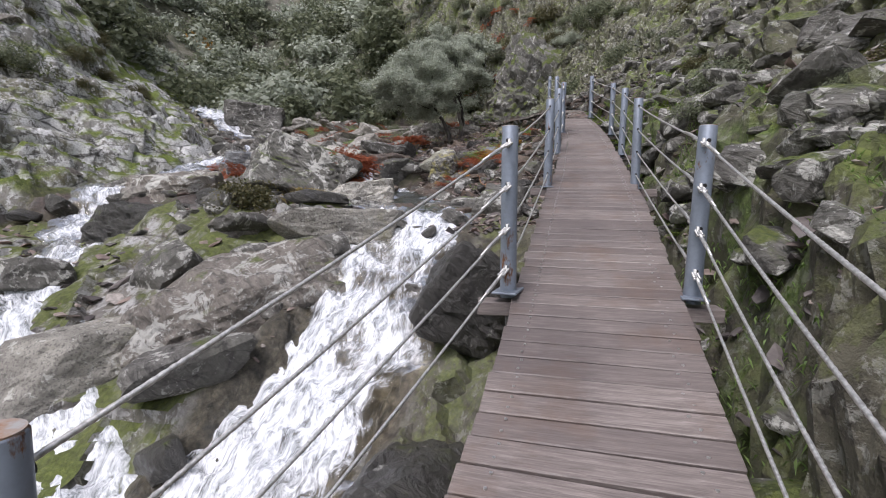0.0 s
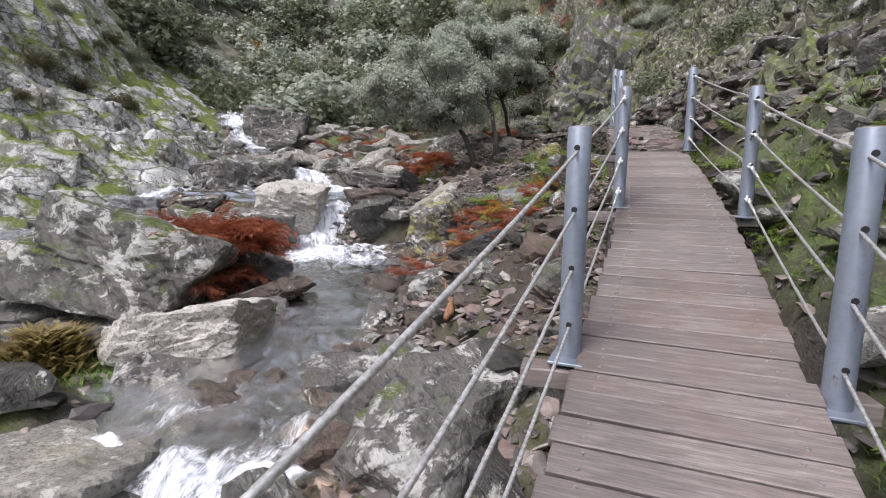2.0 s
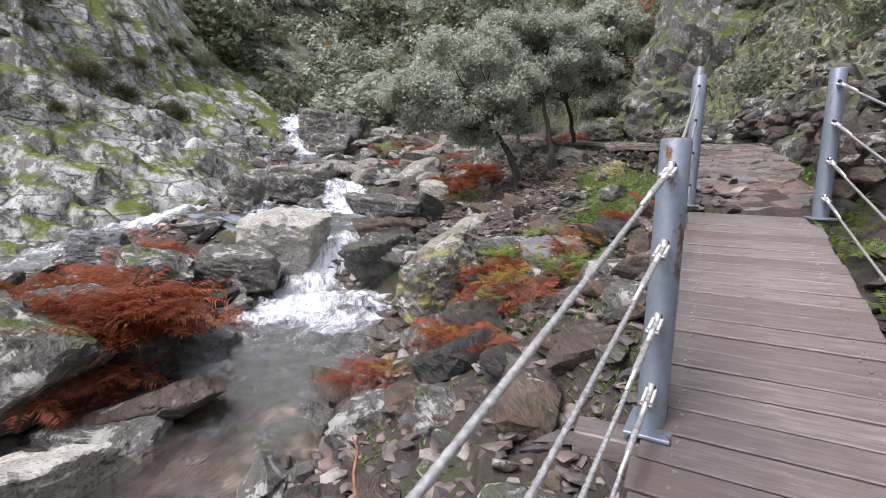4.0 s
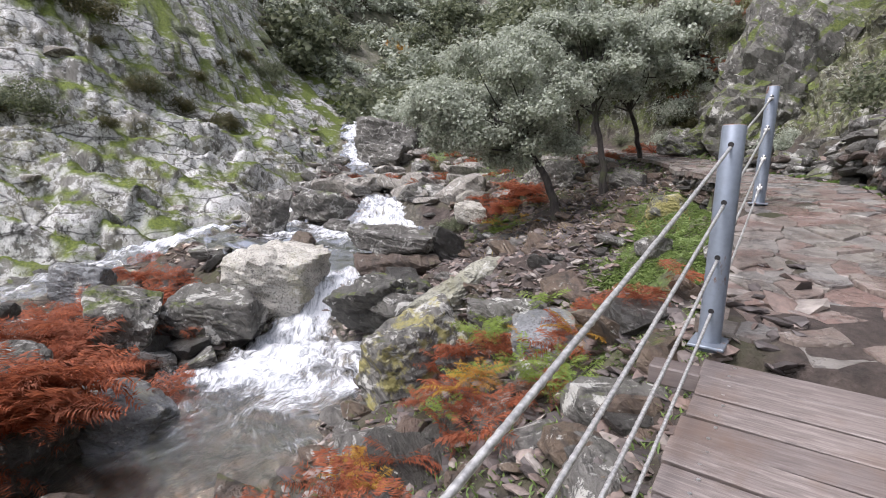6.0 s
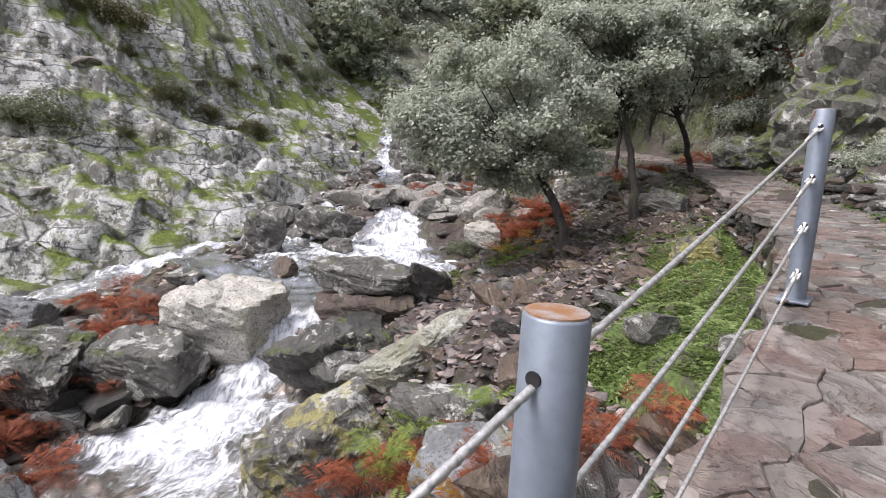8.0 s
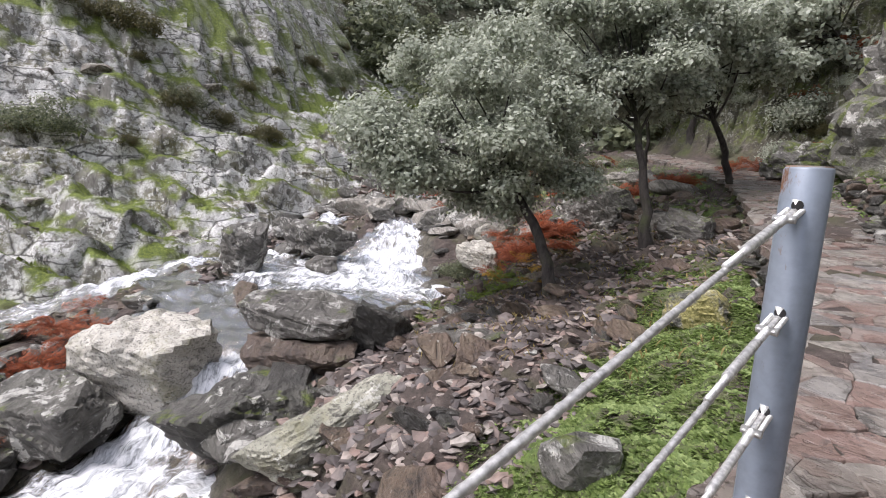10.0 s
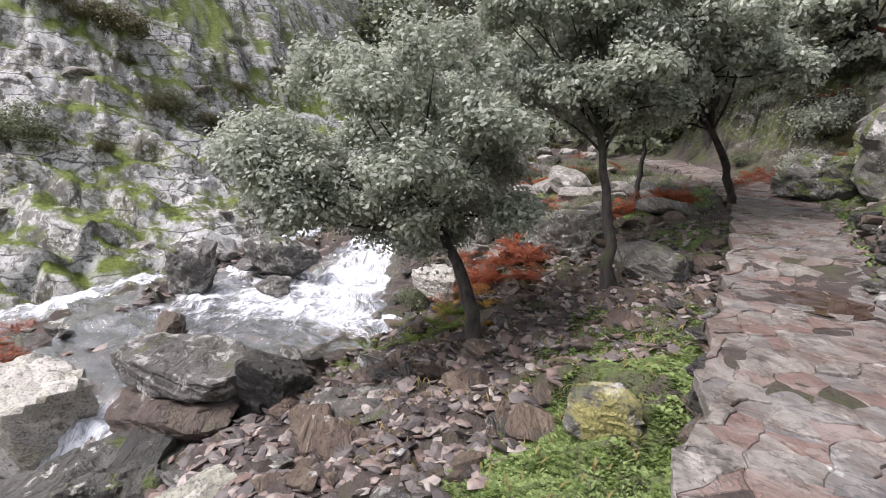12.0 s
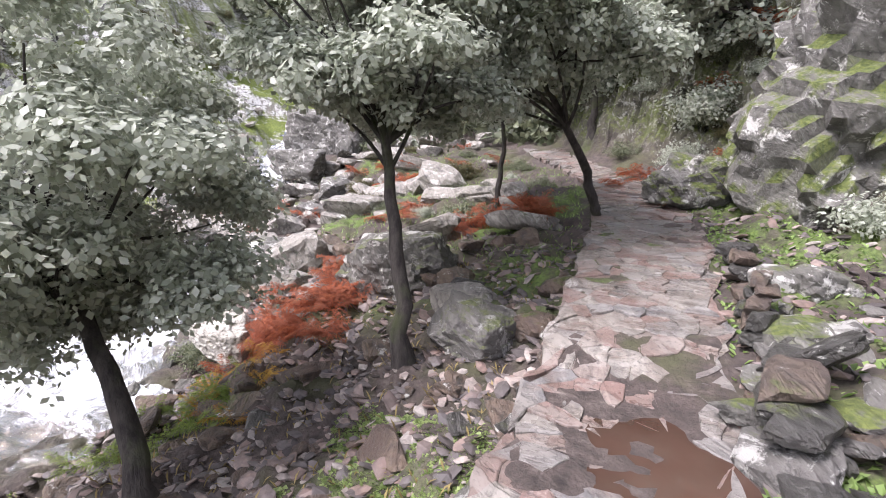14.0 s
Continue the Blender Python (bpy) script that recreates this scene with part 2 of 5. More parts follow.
def smooth_rock(name, lo, hi):
    """Water-worn schist: even, beige-grey, finely speckled."""
    m = Mat(name, 0.75)
    a = m.ramp(m.noise(3.0, 7, 0.65, stretch=(1, 0.7, 1.6), tip=(0.4, 0.3, 0.2)), (0.32, lo), (0.66, hi))
    a = m.mix(m.ramp(m.noise(38, 4, 0.7), (0.38, 0.7), (0.50, 0.0)), a, (0.08, 0.074, 0.066))
    a = m.mix(m.ramp(m.noise(1.7, 6, 0.7), (0.54, 0.0), (0.66, 0.55)), a, (0.24, 0.23, 0.12))
    a = m.mix(m.ramp(m.noise(7, 6, 0.75), (0.58, 0.0), (0.62, 0.8)), a, (0.52, 0.51, 0.46))
    a = m.mix(m.ramp(m.noise(6, 7, 0.72, stretch=(1, 0.8, 2.4), tip=(0.4, 0.3, 0.2)), (0.34, 0.85), (0.42, 0.0)), a, (0.05, 0.046, 0.04))
    m.colour(a)
    m.bump(m.math("ADD", m.math("MULTIPLY", m.noise(16, 6, 0.7), 0.5), m.math("MULTIPLY", m.noise(4, 5, stretch=(1, 1, 3), tip=(0.4, 0.3, 0.2)), 0.5)), 1.0, 0.05)
    return m.mat


SMOOTH = smooth_rock("worn_beige_schist", (0.15, 0.14, 0.12), (0.38, 0.36, 0.31))
PALE_SMOOTH = smooth_rock("pale_worn_schist", (0.38, 0.36, 0.31), (0.62, 0.59, 0.52))
GREY_GREEN = smooth_rock("grey_green_schist", (0.2, 0.2, 0.155), (0.42, 0.41, 0.33))
SLATE = smooth_rock("blue_grey_slate", (0.12, 0.125, 0.125), (0.27, 0.28, 0.285))
ROCK = rock_material("lichened_schist", 1.05, 0.5, 0.25)
PALE = rock_material("pale_schist", 2.1, 0.3, 0.1, warm=0.2)
BEIGE = rock_material("beige_lichened_schist", 1.5, 0.6, 0.2, warm=0.35)
DARK = rock_material("dark_wet_schist", 0.45, 0.05, 0.15, rough=0.35)
DARK_MOSSY = rock_material("dark_mossy_schist", 0.7, 0.1, 0.45)
FACE = rock_material("moss_streaked_schist", 1.2, 0.4, 0.75, cling=-0.3)
MOSSY = rock_material("mossy_schist", 1.1, 0.55, 0.7)
RUSTY = rock_material("rusty_schist", 0.75, 0.1, 0.1, warm=0.7, rough=0.5)
LICHENED = rock_material("yellow_crusted_schist", 1.1, 0.35, 0.2, yellow=0.45)
YELLOW = rock_material("yellow_lichen_schist", 1.1, 0.5, 0.2, yellow=0.12)

# ground: soil, moss and broken rock, told apart by how rocky a place is
g = Mat("ground_cover", 0.9)
fine, streak = g.noise(14, 6, 0.7), g.noise(3.5, 6, 0.65, stretch=(1.2, 1.2, 0.4), distort=0.7)
rocky = g.ramp(streak, (0.32, (0.05, 0.047, 0.041)), (0.46, (0.20, 0.19, 0.168)), (0.68, (0.38, 0.365, 0.335)))
blotch = g.math("ADD", g.math("MULTIPLY", g.noise(5.5, 8, 0.72, distort=0.4), 0.65), g.math("MULTIPLY", g.noise(0.9, 4, 0.6), 0.35))
rocky = g.mix(g.ramp(blotch, (0.470, 0.0), (0.497, 0.95)), rocky, g.ramp(g.noise(20, 4, 0.7), (0.35, (0.44, 0.435, 0.415)), (0.6, (0.78, 0.775, 0.75))))
# near-black noise patches: shade of crevices painted into the cliff colour
rocky = g.mix(g.ramp(g.noise(2.0, 7, 0.72, stretch=(1, 1, 0.5)), (0.35, 0.95), (0.42, 0.0)), rocky, (0.028, 0.027, 0.022))
dry = g.ramp(g.noise(0.55, 6, 0.68), (0.50, 0.0), (0.60, 0.75))
rocky = g.mix(g.math("MULTIPLY", dry, g.ramp(g.noise(7, 5, 0.7), (0.42, 0.0), (0.55, 1.0))), rocky, (0.135, 0.125, 0.05))
mossgreen = g.ramp(g.noise(16, 5, 0.7), (0.3, (0.05, 0.075, 0.014)), (0.55, (0.15, 0.19, 0.035)), (0.75, (0.27, 0.32, 0.07)))
cliffmoss = g.math("MULTIPLY", g.ramp(g.up(), (0.36, 0.0), (0.66, 1.0)), g.ramp(g.noise(0.6, 8, 0.68, stretch=(1, 0.6, 1.6)), (0.455, 0.0), (0.51, 1.0)))
speckled = g.mix(g.ramp(g.noise(5, 7, 0.72), (0.40, 0.0), (0.52, 1.0)), (0.05, 0.048, 0.035), (0.145, 0.14, 0.095))
speckled = g.mix(g.ramp(g.noise(8, 7, 0.75, distort=0.4), (0.545, 0.0), (0.57, 0.9)), speckled, (0.38, 0.38, 0.33))
speckled = g.mix(g.math("MULTIPLY", g.ramp(g.up(), (0.05, 0.25), (0.6, 1.0)), g.ramp(g.math("ADD", g.math("MULTIPLY", g.noise(1.3, 6, 0.7), 0.6), g.math("MULTIPLY", g.noise(9, 6, 0.75), 0.4)), (0.495, 0.0), (0.545, 0.9))), speckled, mossgreen)
# dark blotches paint the shade of cavities into the slope's colour
speckled = g.mix(g.ramp(g.noise(1.1, 7, 0.7, distort=0.3), (0.36, 0.9), (0.44, 0.0)), speckled, (0.022, 0.02, 0.015))
# cracks between blocks, with the dark of shaded crevices put into the colour
crevice_shade = g.ramp(g.cells(1.5, co=g.mix(0.15, g.where(), g.noise(2.0, 4)), feature="DISTANCE_TO_EDGE", stretch=(0.8, 0.5, 1.9)), (0.0, 0.95), (0.05, 0.0))
rocky = g.mix(g.math("MULTIPLY", crevice_shade, g.ramp(g.noise(0.9, 4), (0.42, 0.0), (0.55, 1.0))), rocky, (0.025, 0.023, 0.02))
rocky = g.mix(cliffmoss, rocky, mossgreen)
rocky = g.mix(g.attr("hill"), rocky, speckled)
soil = g.ramp(g.noise(9, 8, 0.75), (0.3, (0.025, 0.02, 0.017)), (0.55, (0.085, 0.066, 0.056)), (0.75, (0.18, 0.15, 0.13)))
soil = g.mix(g.ramp(g.noise(1.1, 5), (0.5, 0.0), (0.62, 0.7)), soil, (0.07, 0.075, 0.03))
a = g.mix(g.attr("rocky"), soil, rocky)
grassy = g.ramp(g.noise(30, 4, 0.7), (0.3, (0.05, 0.09, 0.018)), (0.7, (0.19, 0.27, 0.06)))
a = g.mix(g.math("MULTIPLY", g.attr("green"), g.ramp(g.noise(6, 6, 0.7), (0.42, 0.15), (0.58, 0.95))), a, grassy)
scrub = g.ramp(g.noise(0.9, 9, 0.78), (0.38, (0.025, 0.03, 0.016)), (0.5, (0.09, 0.09, 0.055)), (0.62, (0.2, 0.185, 0.15)))
a = g.mix(g.attr("far"), a, scrub)
pebbly = g.ramp(g.noise(9, 6, 0.7), (0.35, (0.02, 0.019, 0.014)), (0.5, (0.07, 0.062, 0.044)), (0.68, (0.17, 0.15, 0.11)))
a = g.mix(g.attr("wet"), a, pebbly)
g.colour(a)
g.rough(g.ramp(g.attr("wet"), (0.0, 0.88), (1.0, 0.3)))
g.bump(g.math("ADD", g.math("MULTIPLY", fine, 0.5), g.math("MULTIPLY", g.math("ADD", streak, blotch), 0.45)), 1.0, 0.09)
GROUND = g.mat

w = Mat("weathered_deck_wood", 0.6)
co = w.co
grain = w.noise(7, 8, 0.7, stretch=(0.7, 14, 6), co=co, distort=0.8)
a = w.ramp(grain, (0.3, (0.10, 0.082, 0.074)), (0.55, (0.255, 0.215, 0.195)), (0.75, (0.40, 0.35, 0.32)))
a = w.mix(w.math("MULTIPLY", w.random(), 0.55), a, (0.10, 0.080, 0.075))
a = w.mix(w.ramp(w.noise(2.5, 5, 0.7), (0.52, 0.0), (0.68, 0.6)), a, (0.16, 0.105, 0.075))
a = w.mix(w.ramp(w.noise(1.2, 4), (0.45, 0.0), (0.7, 0.5)), a, (0.065, 0.055, 0.056))
w.colour(a)
w.rough(w.ramp(w.noise(3, 4), (0.35, 0.38), (0.65, 0.7)))
w.bump(grain, 0.35, 0.006)
WOOD = w.mat

s = Mat("blue_grey_painted_steel", 0.42, 0.25)
rust = s.ramp(s.noise(7, 7, 0.75, stretch=(1, 1, 0.4)), (0.585, 0.0), (0.64, 1.0))
a = s.mix(s.noise(3, 4), (0.19, 0.225, 0.275), (0.28, 0.315, 0.365))
a = s.mix(s.ramp(s.noise(40, 3), (0.4, 0.0), (0.8, 0.35)), a, (0.12, 0.12, 0.125))
a = s.mix(rust, a, s.ramp(s.noise(30, 4), (0.3, (0.06, 0.028, 0.014)), (0.7, (0.24, 0.11, 0.045))))
s.colour(a)
s.rough(s.ramp(rust, (0.0, 0.42), (1.0, 0.9)))
s.bump(s.noise(60, 3), 0.12, 0.004)
STEEL = s.mat
s = Mat("rusty_cap", 0.75, 0.1)
s.colour(s.mix(s.ramp(s.noise(14, 5, 0.7), (0.40, 0.0), (0.62, 1.0)), (0.36, 0.35, 0.34), (0.30, 0.145, 0.06)))
CAP = s.mat
s = Mat("galvanised_wire_rope", 0.45, 0.6)
s.colour(s.ramp(s.noise(90, 3), (0.35, (0.40, 0.395, 0.38)), (0.65, (0.72, 0.71, 0.68))))
WIRE = s.mat
# near-black colour for the shade inside the posts' rope holes
s = Mat("hole_shade", 0.9)
s.colour(s.ramp(s.noise(30), (0.3, (0.010, 0.010, 0.011)), (0.7, (0.022, 0.02, 0.02))))
HOLE_SHADE = s.mat
s = Mat("zinc_screw", 0.35, 0.8)
s.colour((0.62, 0.61, 0.6))
SCREW = s.mat
b = Mat("oak_bark", 0.9)
bk = b.noise(12, 6, 0.75, stretch=(1.6, 1.6, 0.35))
b.colour(b.mix(b.ramp(b.noise(2.5, 4), (0.52, 0.0), (0.66, 0.6)), b.ramp(bk, (0.35, (0.016, 0.013, 0.012)), (0.65, (0.075, 0.064, 0.056))), (0.07, 0.085, 0.03)))
b.bump(bk, 0.8, 0.03)
BARK = b.mat


def leaf_material(name, lo, hi, dry=None, rough=0.5):
    m = Mat(name, rough)
    r = m.random("island") if "fern" not in name and "bracken" not in name else m.noise(22, 3, 0.6)
    c = m.ramp(r, (0.0, lo), (1.0, hi)) if "fern" not in name and "bracken" not in name else m.ramp(r, (0.3, lo), (0.7, hi))
    if "bracken" in name or "fern" in name:
        c = m.mix(m.math("MULTIPLY", m.random(), 0.4), c, lo)
    if dry:
        c = m.mix(m.ramp(m.noise(3, 3), (0.45, 0.0), (0.65, 0.8)), c, dry)
    m.colour(c)
    m.bsdf.inputs["Transmission Weight"].default_value = 0.0
    tr = m.t.nodes.new("ShaderNodeBsdfTranslucent")
    m.put(tr.inputs["Color"], c)
    mx = m.t.nodes.new("ShaderNodeMixShader")
    mx.inputs[0].default_value = 0.46
    m.t.links.new(m.bsdf.outputs[0], mx.inputs[1])
    m.t.links.new(tr.outputs[0], mx.inputs[2])
    m.t.links.new(mx.outputs[0], m.out.inputs["Surface"])
    return m.mat


LEAF = leaf_material("holm_oak_leaf", (0.28, 0.31, 0.23), (0.57, 0.60, 0.50), rough=0.5)
SHRUB = leaf_material("shrub_leaf", (0.09, 0.11, 0.065), (0.27, 0.29, 0.18))
HEATH = leaf_material("heath_leaf", (0.06, 0.065, 0.025), (0.16, 0.14, 0.06))
RED_FERN = leaf_material("rust_red_bracken", (0.15, 0.042, 0.024), (0.62, 0.20, 0.09), dry=(0.30, 0.11, 0.06), rough=0.8)
GOLD_FERN = leaf_material("golden_bracken", (0.38, 0.20, 0.03), (0.62, 0.42, 0.07), dry=(0.40, 0.16, 0.04), rough=0.7)
GREEN_FERN = leaf_material("green_fern", (0.12, 0.19, 0.03), (0.33, 0.42, 0.09), rough=0.6)
GRASS = leaf_material("grass_blade", (0.10, 0.17, 0.04), (0.30, 0.42, 0.13), rough=0.6)
CLOVER = leaf_material("clover_leaf", (0.14, 0.21, 0.06), (0.38, 0.47, 0.18), rough=0.6)
AUTUMN = leaf_material("autumn_leaf", (0.30, 0.16, 0.03), (0.55, 0.33, 0.08), rough=0.7)
STRAW = leaf_material("dry_grass", (0.16, 0.12, 0.04), (0.40, 0.32, 0.13), rough=0.8)

p = Mat("path_flagstone", 0.5)
a, fine, streak = rock_colour(p, 1.5, 0.0, warm=0.25)
a = p.mix(p.ramp(p.random(), (0.4, 0.0), (0.8, 0.75)), a, (0.19, 0.112, 0.092))
a = p.mix(p.ramp(p.random(), (0.1, 0.5), (0.3, 0.0)), a, (0.15, 0.15, 0.155))
a = p.mix(p.ramp(p.noise(1.3, 5), (0.45, 0.0), (0.6, 0.6)), a, (0.145, 0.125, 0.108))
flake = p.ramp(p.noise(3.2, 5, 0.62, stretch=(1, 1.9, 1), distort=0.5), (0.36, 0.0), (0.375, 0.3), (0.44, 0.34), (0.455, 0.55), (0.53, 0.6), (0.545, 0.8), (0.62, 0.84), (0.635, 1.0))
a = p.mix(p.ramp(flake, (0.0, 0.55), (0.55, 0.0)), a, (0.145, 0.10, 0.08))
a = p.mix(p.ramp(flake, (0.6, 0.0), (0.9, 0.45)), a, (0.30, 0.28, 0.25))
a = p.mix(p.ramp(p.noise(26, 5, 0.7), (0.36, 0.6), (0.47, 0.0)), a, (0.06, 0.05, 0.045))
p.colour(a)
p.rough(p.ramp(p.noise(1.6, 4), (0.4, 0.2), (0.65, 0.65)))
p.bump(p.math("ADD", p.math("MULTIPLY", fine, 0.5), p.math("MULTIPLY", flake, 0.9)), 0.8, 0.03)
FLAG = p.mat
p = Mat("muddy_water", 0.04)
p.colour(p.ramp(p.noise(2, 4), (0.3, (0.05, 0.028, 0.02)), (0.7, (0.085, 0.05, 0.036))))
PUDDLE = p.mat

# water: clear brown and glossy where it runs smooth, white where it breaks
m = Mat("stream_water", 0.06)
m.bsdf.inputs["IOR"].default_value = 1.2
m.bsdf.inputs["Transmission Weight"].default_value = 1.0
m.colour((0.86, 0.79, 0.64))
uv = m.t.nodes.new("ShaderNodeTexCoord").outputs["UV"]
rip = m.noise(6, 6, 0.68, stretch=(2.0, 0.9, 1), co=uv, distort=0.9)
m.bump(rip, 0.5, 0.04)
m.bsdf.inputs["Specular IOR Level"].default_value = 0.2
white = m.t.nodes.new("ShaderNodeBsdfPrincipled")
white.inputs["Roughness"].default_value = 0.55
streaks = m.math("ADD", m.math("MULTIPLY", m.noise(9, 9, 0.76, stretch=(1.5, 0.55, 1), co=uv, distort=1.0), 0.6), m.math("MULTIPLY", m.noise(3.2, 6, 0.7, stretch=(1.3, 0.8, 1), co=uv, distort=0.8), 0.4))
m.put(white.inputs["Base Color"], m.ramp(streaks, (0.34, (0.34, 0.38, 0.42)), (0.46, (0.64, 0.67, 0.70)), (0.60, (0.92, 0.92, 0.93))))
bn = m.t.nodes.new("ShaderNodeBump")
bn.inputs["Strength"].default_value, bn.inputs["Distance"].default_value = 0.45, 0.05
m.put(bn.inputs["Height"], streaks)
m.t.links.new(bn.outputs["Normal"], white.inputs["Normal"])
foam = m.attr("foam")
lo = m.math("SUBTRACT", 0.70, m.math("MULTIPLY", foam, 0.38))
n = m.t.nodes.new("ShaderNodeMapRange")
n.interpolation_type = "SMOOTHSTEP"
m.put(n.inputs["Value"], m.math("ADD", streaks, 0.0))
m.put(n.inputs["From Min"], lo)
m.put(n.inputs["From Max"], m.math("ADD", lo, 0.24))
mx = m.t.nodes.new("ShaderNodeMixShader")
m.t.links.new(n.outputs["Result"], mx.inputs[0])
m.t.links.new(m.bsdf.outputs[0], mx.inputs[1])
m.t.links.new(white.outputs[0], mx.inputs[2])
m.t.links.new(mx.outputs[0], m.out.inputs["Surface"])
WATER = m.mat


# ---- mesh helpers ----


def mesh_of(name, verts, faces, material, smooth=False):
    """A mesh from arrays of corners and of triangles or quads."""
    me = bpy.data.meshes.new(name)
    verts, faces = np.asarray(verts, dtype=np.float32), np.asarray(faces, dtype=np.int32)
    n, k = faces.shape
    me.vertices.add(len(verts))
    me.vertices.foreach_set("co", verts.ravel())
    me.loops.add(n * k)
    me.loops.foreach_set("vertex_index", faces.ravel())
    me.polygons.add(n)
    me.polygons.foreach_set("loop_start", np.arange(0, n * k, k, dtype=np.int32))
    me.polygons.foreach_set("use_smooth", np.full(n, smooth))
    me.update(calc_edges=True)
    me.validate()
    me.materials.append(material)
    return me


def put_mask(me, name, values):
    me.attributes.new(name, "FLOAT", "POINT").data.foreach_set("value", np.asarray(values, dtype=np.float32))


def part(name, me, parent, label="", m=None):
    ob = new(name, me)
    ob.parent = parent
    if m is not None:
        ob.matrix_basis = m
    if label:
        ob["label"] = label
    return ob


def grid_faces(rows, cols):
    i = np.arange(rows * cols).reshape(rows, cols)
    return np.stack([i[:-1, :-1].ravel(), i[:-1, 1:].ravel(), i[1:, 1:].ravel(), i[1:, :-1].ravel()], 1)


def tube(points, radii, sides=8, cap=True):
    """Corners and quads of a round tube along points."""
    pts = np.asarray(points, float)
    radii = np.broadcast_to(radii, len(pts))
    tan = np.gradient(pts, axis=0)
    tan /= np.linalg.norm(tan, axis=1)[:, None] + 1e-9
    ref = np.where(np.abs(tan[:, 2:3]) > 0.9, np.array([[1.0, 0, 0]]), np.array([[0, 0, 1.0]]))
    u = np.cross(tan, ref)
    u /= np.linalg.norm(u, axis=1)[:, None]
    v = np.cross(tan, u)
    a = np.linspace(0, 2 * np.pi, sides, endpoint=False)
    ring = pts[:, None] + radii[:, None, None] * (u[:, None] * np.cos(a)[None, :, None] + v[:, None] * np.sin(a)[None, :, None])
    faces = []
    for i in range(len(pts) - 1):
        for j in range(sides):
            k = (j + 1) % sides
            faces.append((i * sides + j, i * sides + k, (i + 1) * sides + k, (i + 1) * sides + j))
    verts = ring.reshape(-1, 3)
    if cap:
        for end, i in ((0, 0), (len(pts) - 1, len(pts) - 1)):
            c = len(verts)
            verts = np.vstack([verts, pts[end]])
            for j in range(0, sides, 2):
                faces.append((c, i * sides + j, i * sides + (j + 1) % sides, i * sides + (j + 2) % sides))
    return verts, np.array(faces)


def joined(pieces):
    vs, fs, n = [], [], 0
    for v, f in pieces:
        vs.append(v)
        fs.append(np.asarray(f) + n)
        n += len(v)
    return np.vstack(vs), np.vstack(fs)


# ---- ground ----


def lines(lo, hi, step_, reach, grow=1.13):
    inner = list(np.arange(lo, hi, step_))
    out, d, s_ = [], hi, step_
    while d < reach[1]:
        out.append(d)
        s_ *= grow
        d += s_
    back, d, s_ = [], lo, step_
    while d > reach[0]:
        s_ *= grow
        d -= s_
        back.append(d)
    return np.array(back[::-1] + inner + out)


gx, gy = lines(-14.5, 5.6, 0.058, (-110, 110), 1.11), lines(1.5, 25.5, 0.066, (-60, 150), 1.11)
X, Y = np.meshgrid(gx, gy)
X, Y = X.ravel(), Y.ravel()
Z, rock = level(X, Y)
P = np.stack([X, Y, Z], 1)
N = np.stack([-np.gradient(Z.reshape(len(gy), -1), gx, axis=1).ravel(), -np.gradient(Z.reshape(len(gy), -1), gy, axis=0).ravel(), np.ones(len(X))], 1)
N[:, :2] = np.clip(N[:, :2], -1.4, 1.4)
N /= np.linalg.norm(N, axis=1)[:, None]
away = np.maximum(np.abs(X + 5) - 14, 0) + np.maximum(Y - 27, 0)
turned = P @ np.array([[0.9, 0.3, 0.25], [-0.3, 0.95, 0.1], [-0.25, -0.1, 0.95]])
crag = 0.42 * blocks(turned * np.array([1.4, 0.8, 2.4]), 21) + 0.10 * fbm(P * 1.7, 3, 4)
# beds dip upstream and break into ledges; higher up the face splits into upright fins
back = foot(Y) - X
upper = step(4.0, 6.0, back)
bed_at = (P[:, 2] + 0.42 * Y + 0.55 * fbm(P * np.array([0.45, 0.35, 0.3]), 140, 3)) / 0.85
frac = bed_at - np.floor(bed_at)
ledge = np.clip((frac - 0.5) / 0.38, 0, 1) - frac
P[:, 2] += 1.0 * ledge * rock * step(-0.2, 0.6, back) * (1 - 0.6 * upper) * step(12, 4, away)
fins = 0.4 * blocks(P * np.array([0.3, 0.55, 0.2]) + 3.0, 150) + 0.16 * blocks(P * np.array([0.9, 1.7, 0.7]), 151) + 0.07 * blocks(P * np.array([2.4, 4.0, 2.0]), 152) + 0.26 * fbm(P * np.array([1.3, 1.8, 0.8]), 153, 5)
low = 0.22 * blocks(turned * np.array([0.45, 0.35, 0.9]), 5) + 0.12 * blocks(turned * np.array([1.5, 1.1, 2.4]), 21) + 0.05 * blocks(turned * np.array([4.0, 3.2, 6.0]), 33) + 0.24 * fbm(P * 1.5, 3, 5)
crag = np.where(back > -1, low * (1 - upper) + fins * upper, crag)
near_way = step(-0.2, 0.4, X - right_edge(Y))
crag = np.where(near_way > 0, 0.24 * blocks(turned * np.array([0.9, 0.7, 1.4]), 6) + 0.22 * blocks(turned * np.array([2.2, 1.6, 3.2]), 22) + 0.15 * blocks(turned * np.array([5.0, 4.0, 7.0]), 34) + 0.10 * fbm(P * 3.2, 4, 5), crag)
small = 0.13 * fbm(P * np.array([2.2, 2.2, 0.5]), 9, 5) + 0.05 * blocks(P * np.array([4.5, 4.5, 1.0]), 41)
on_way = step(-0.3, -0.05, X - left_edge(Y)) * step(0.45, 0.15, X - right_edge(Y))
amount = rock * (0.75 + 0.5 * step(0, 14, away)) * (1 - 0.85 * on_way)
P = P + N * ((crag * amount + small * (1 - rock) * (1 - 0.9 * on_way)) * (1 - 0.8 * (np.abs(X - mid(Y)) < half(Y) * 1.05)))[:, None]
far = step(8, 20, away)
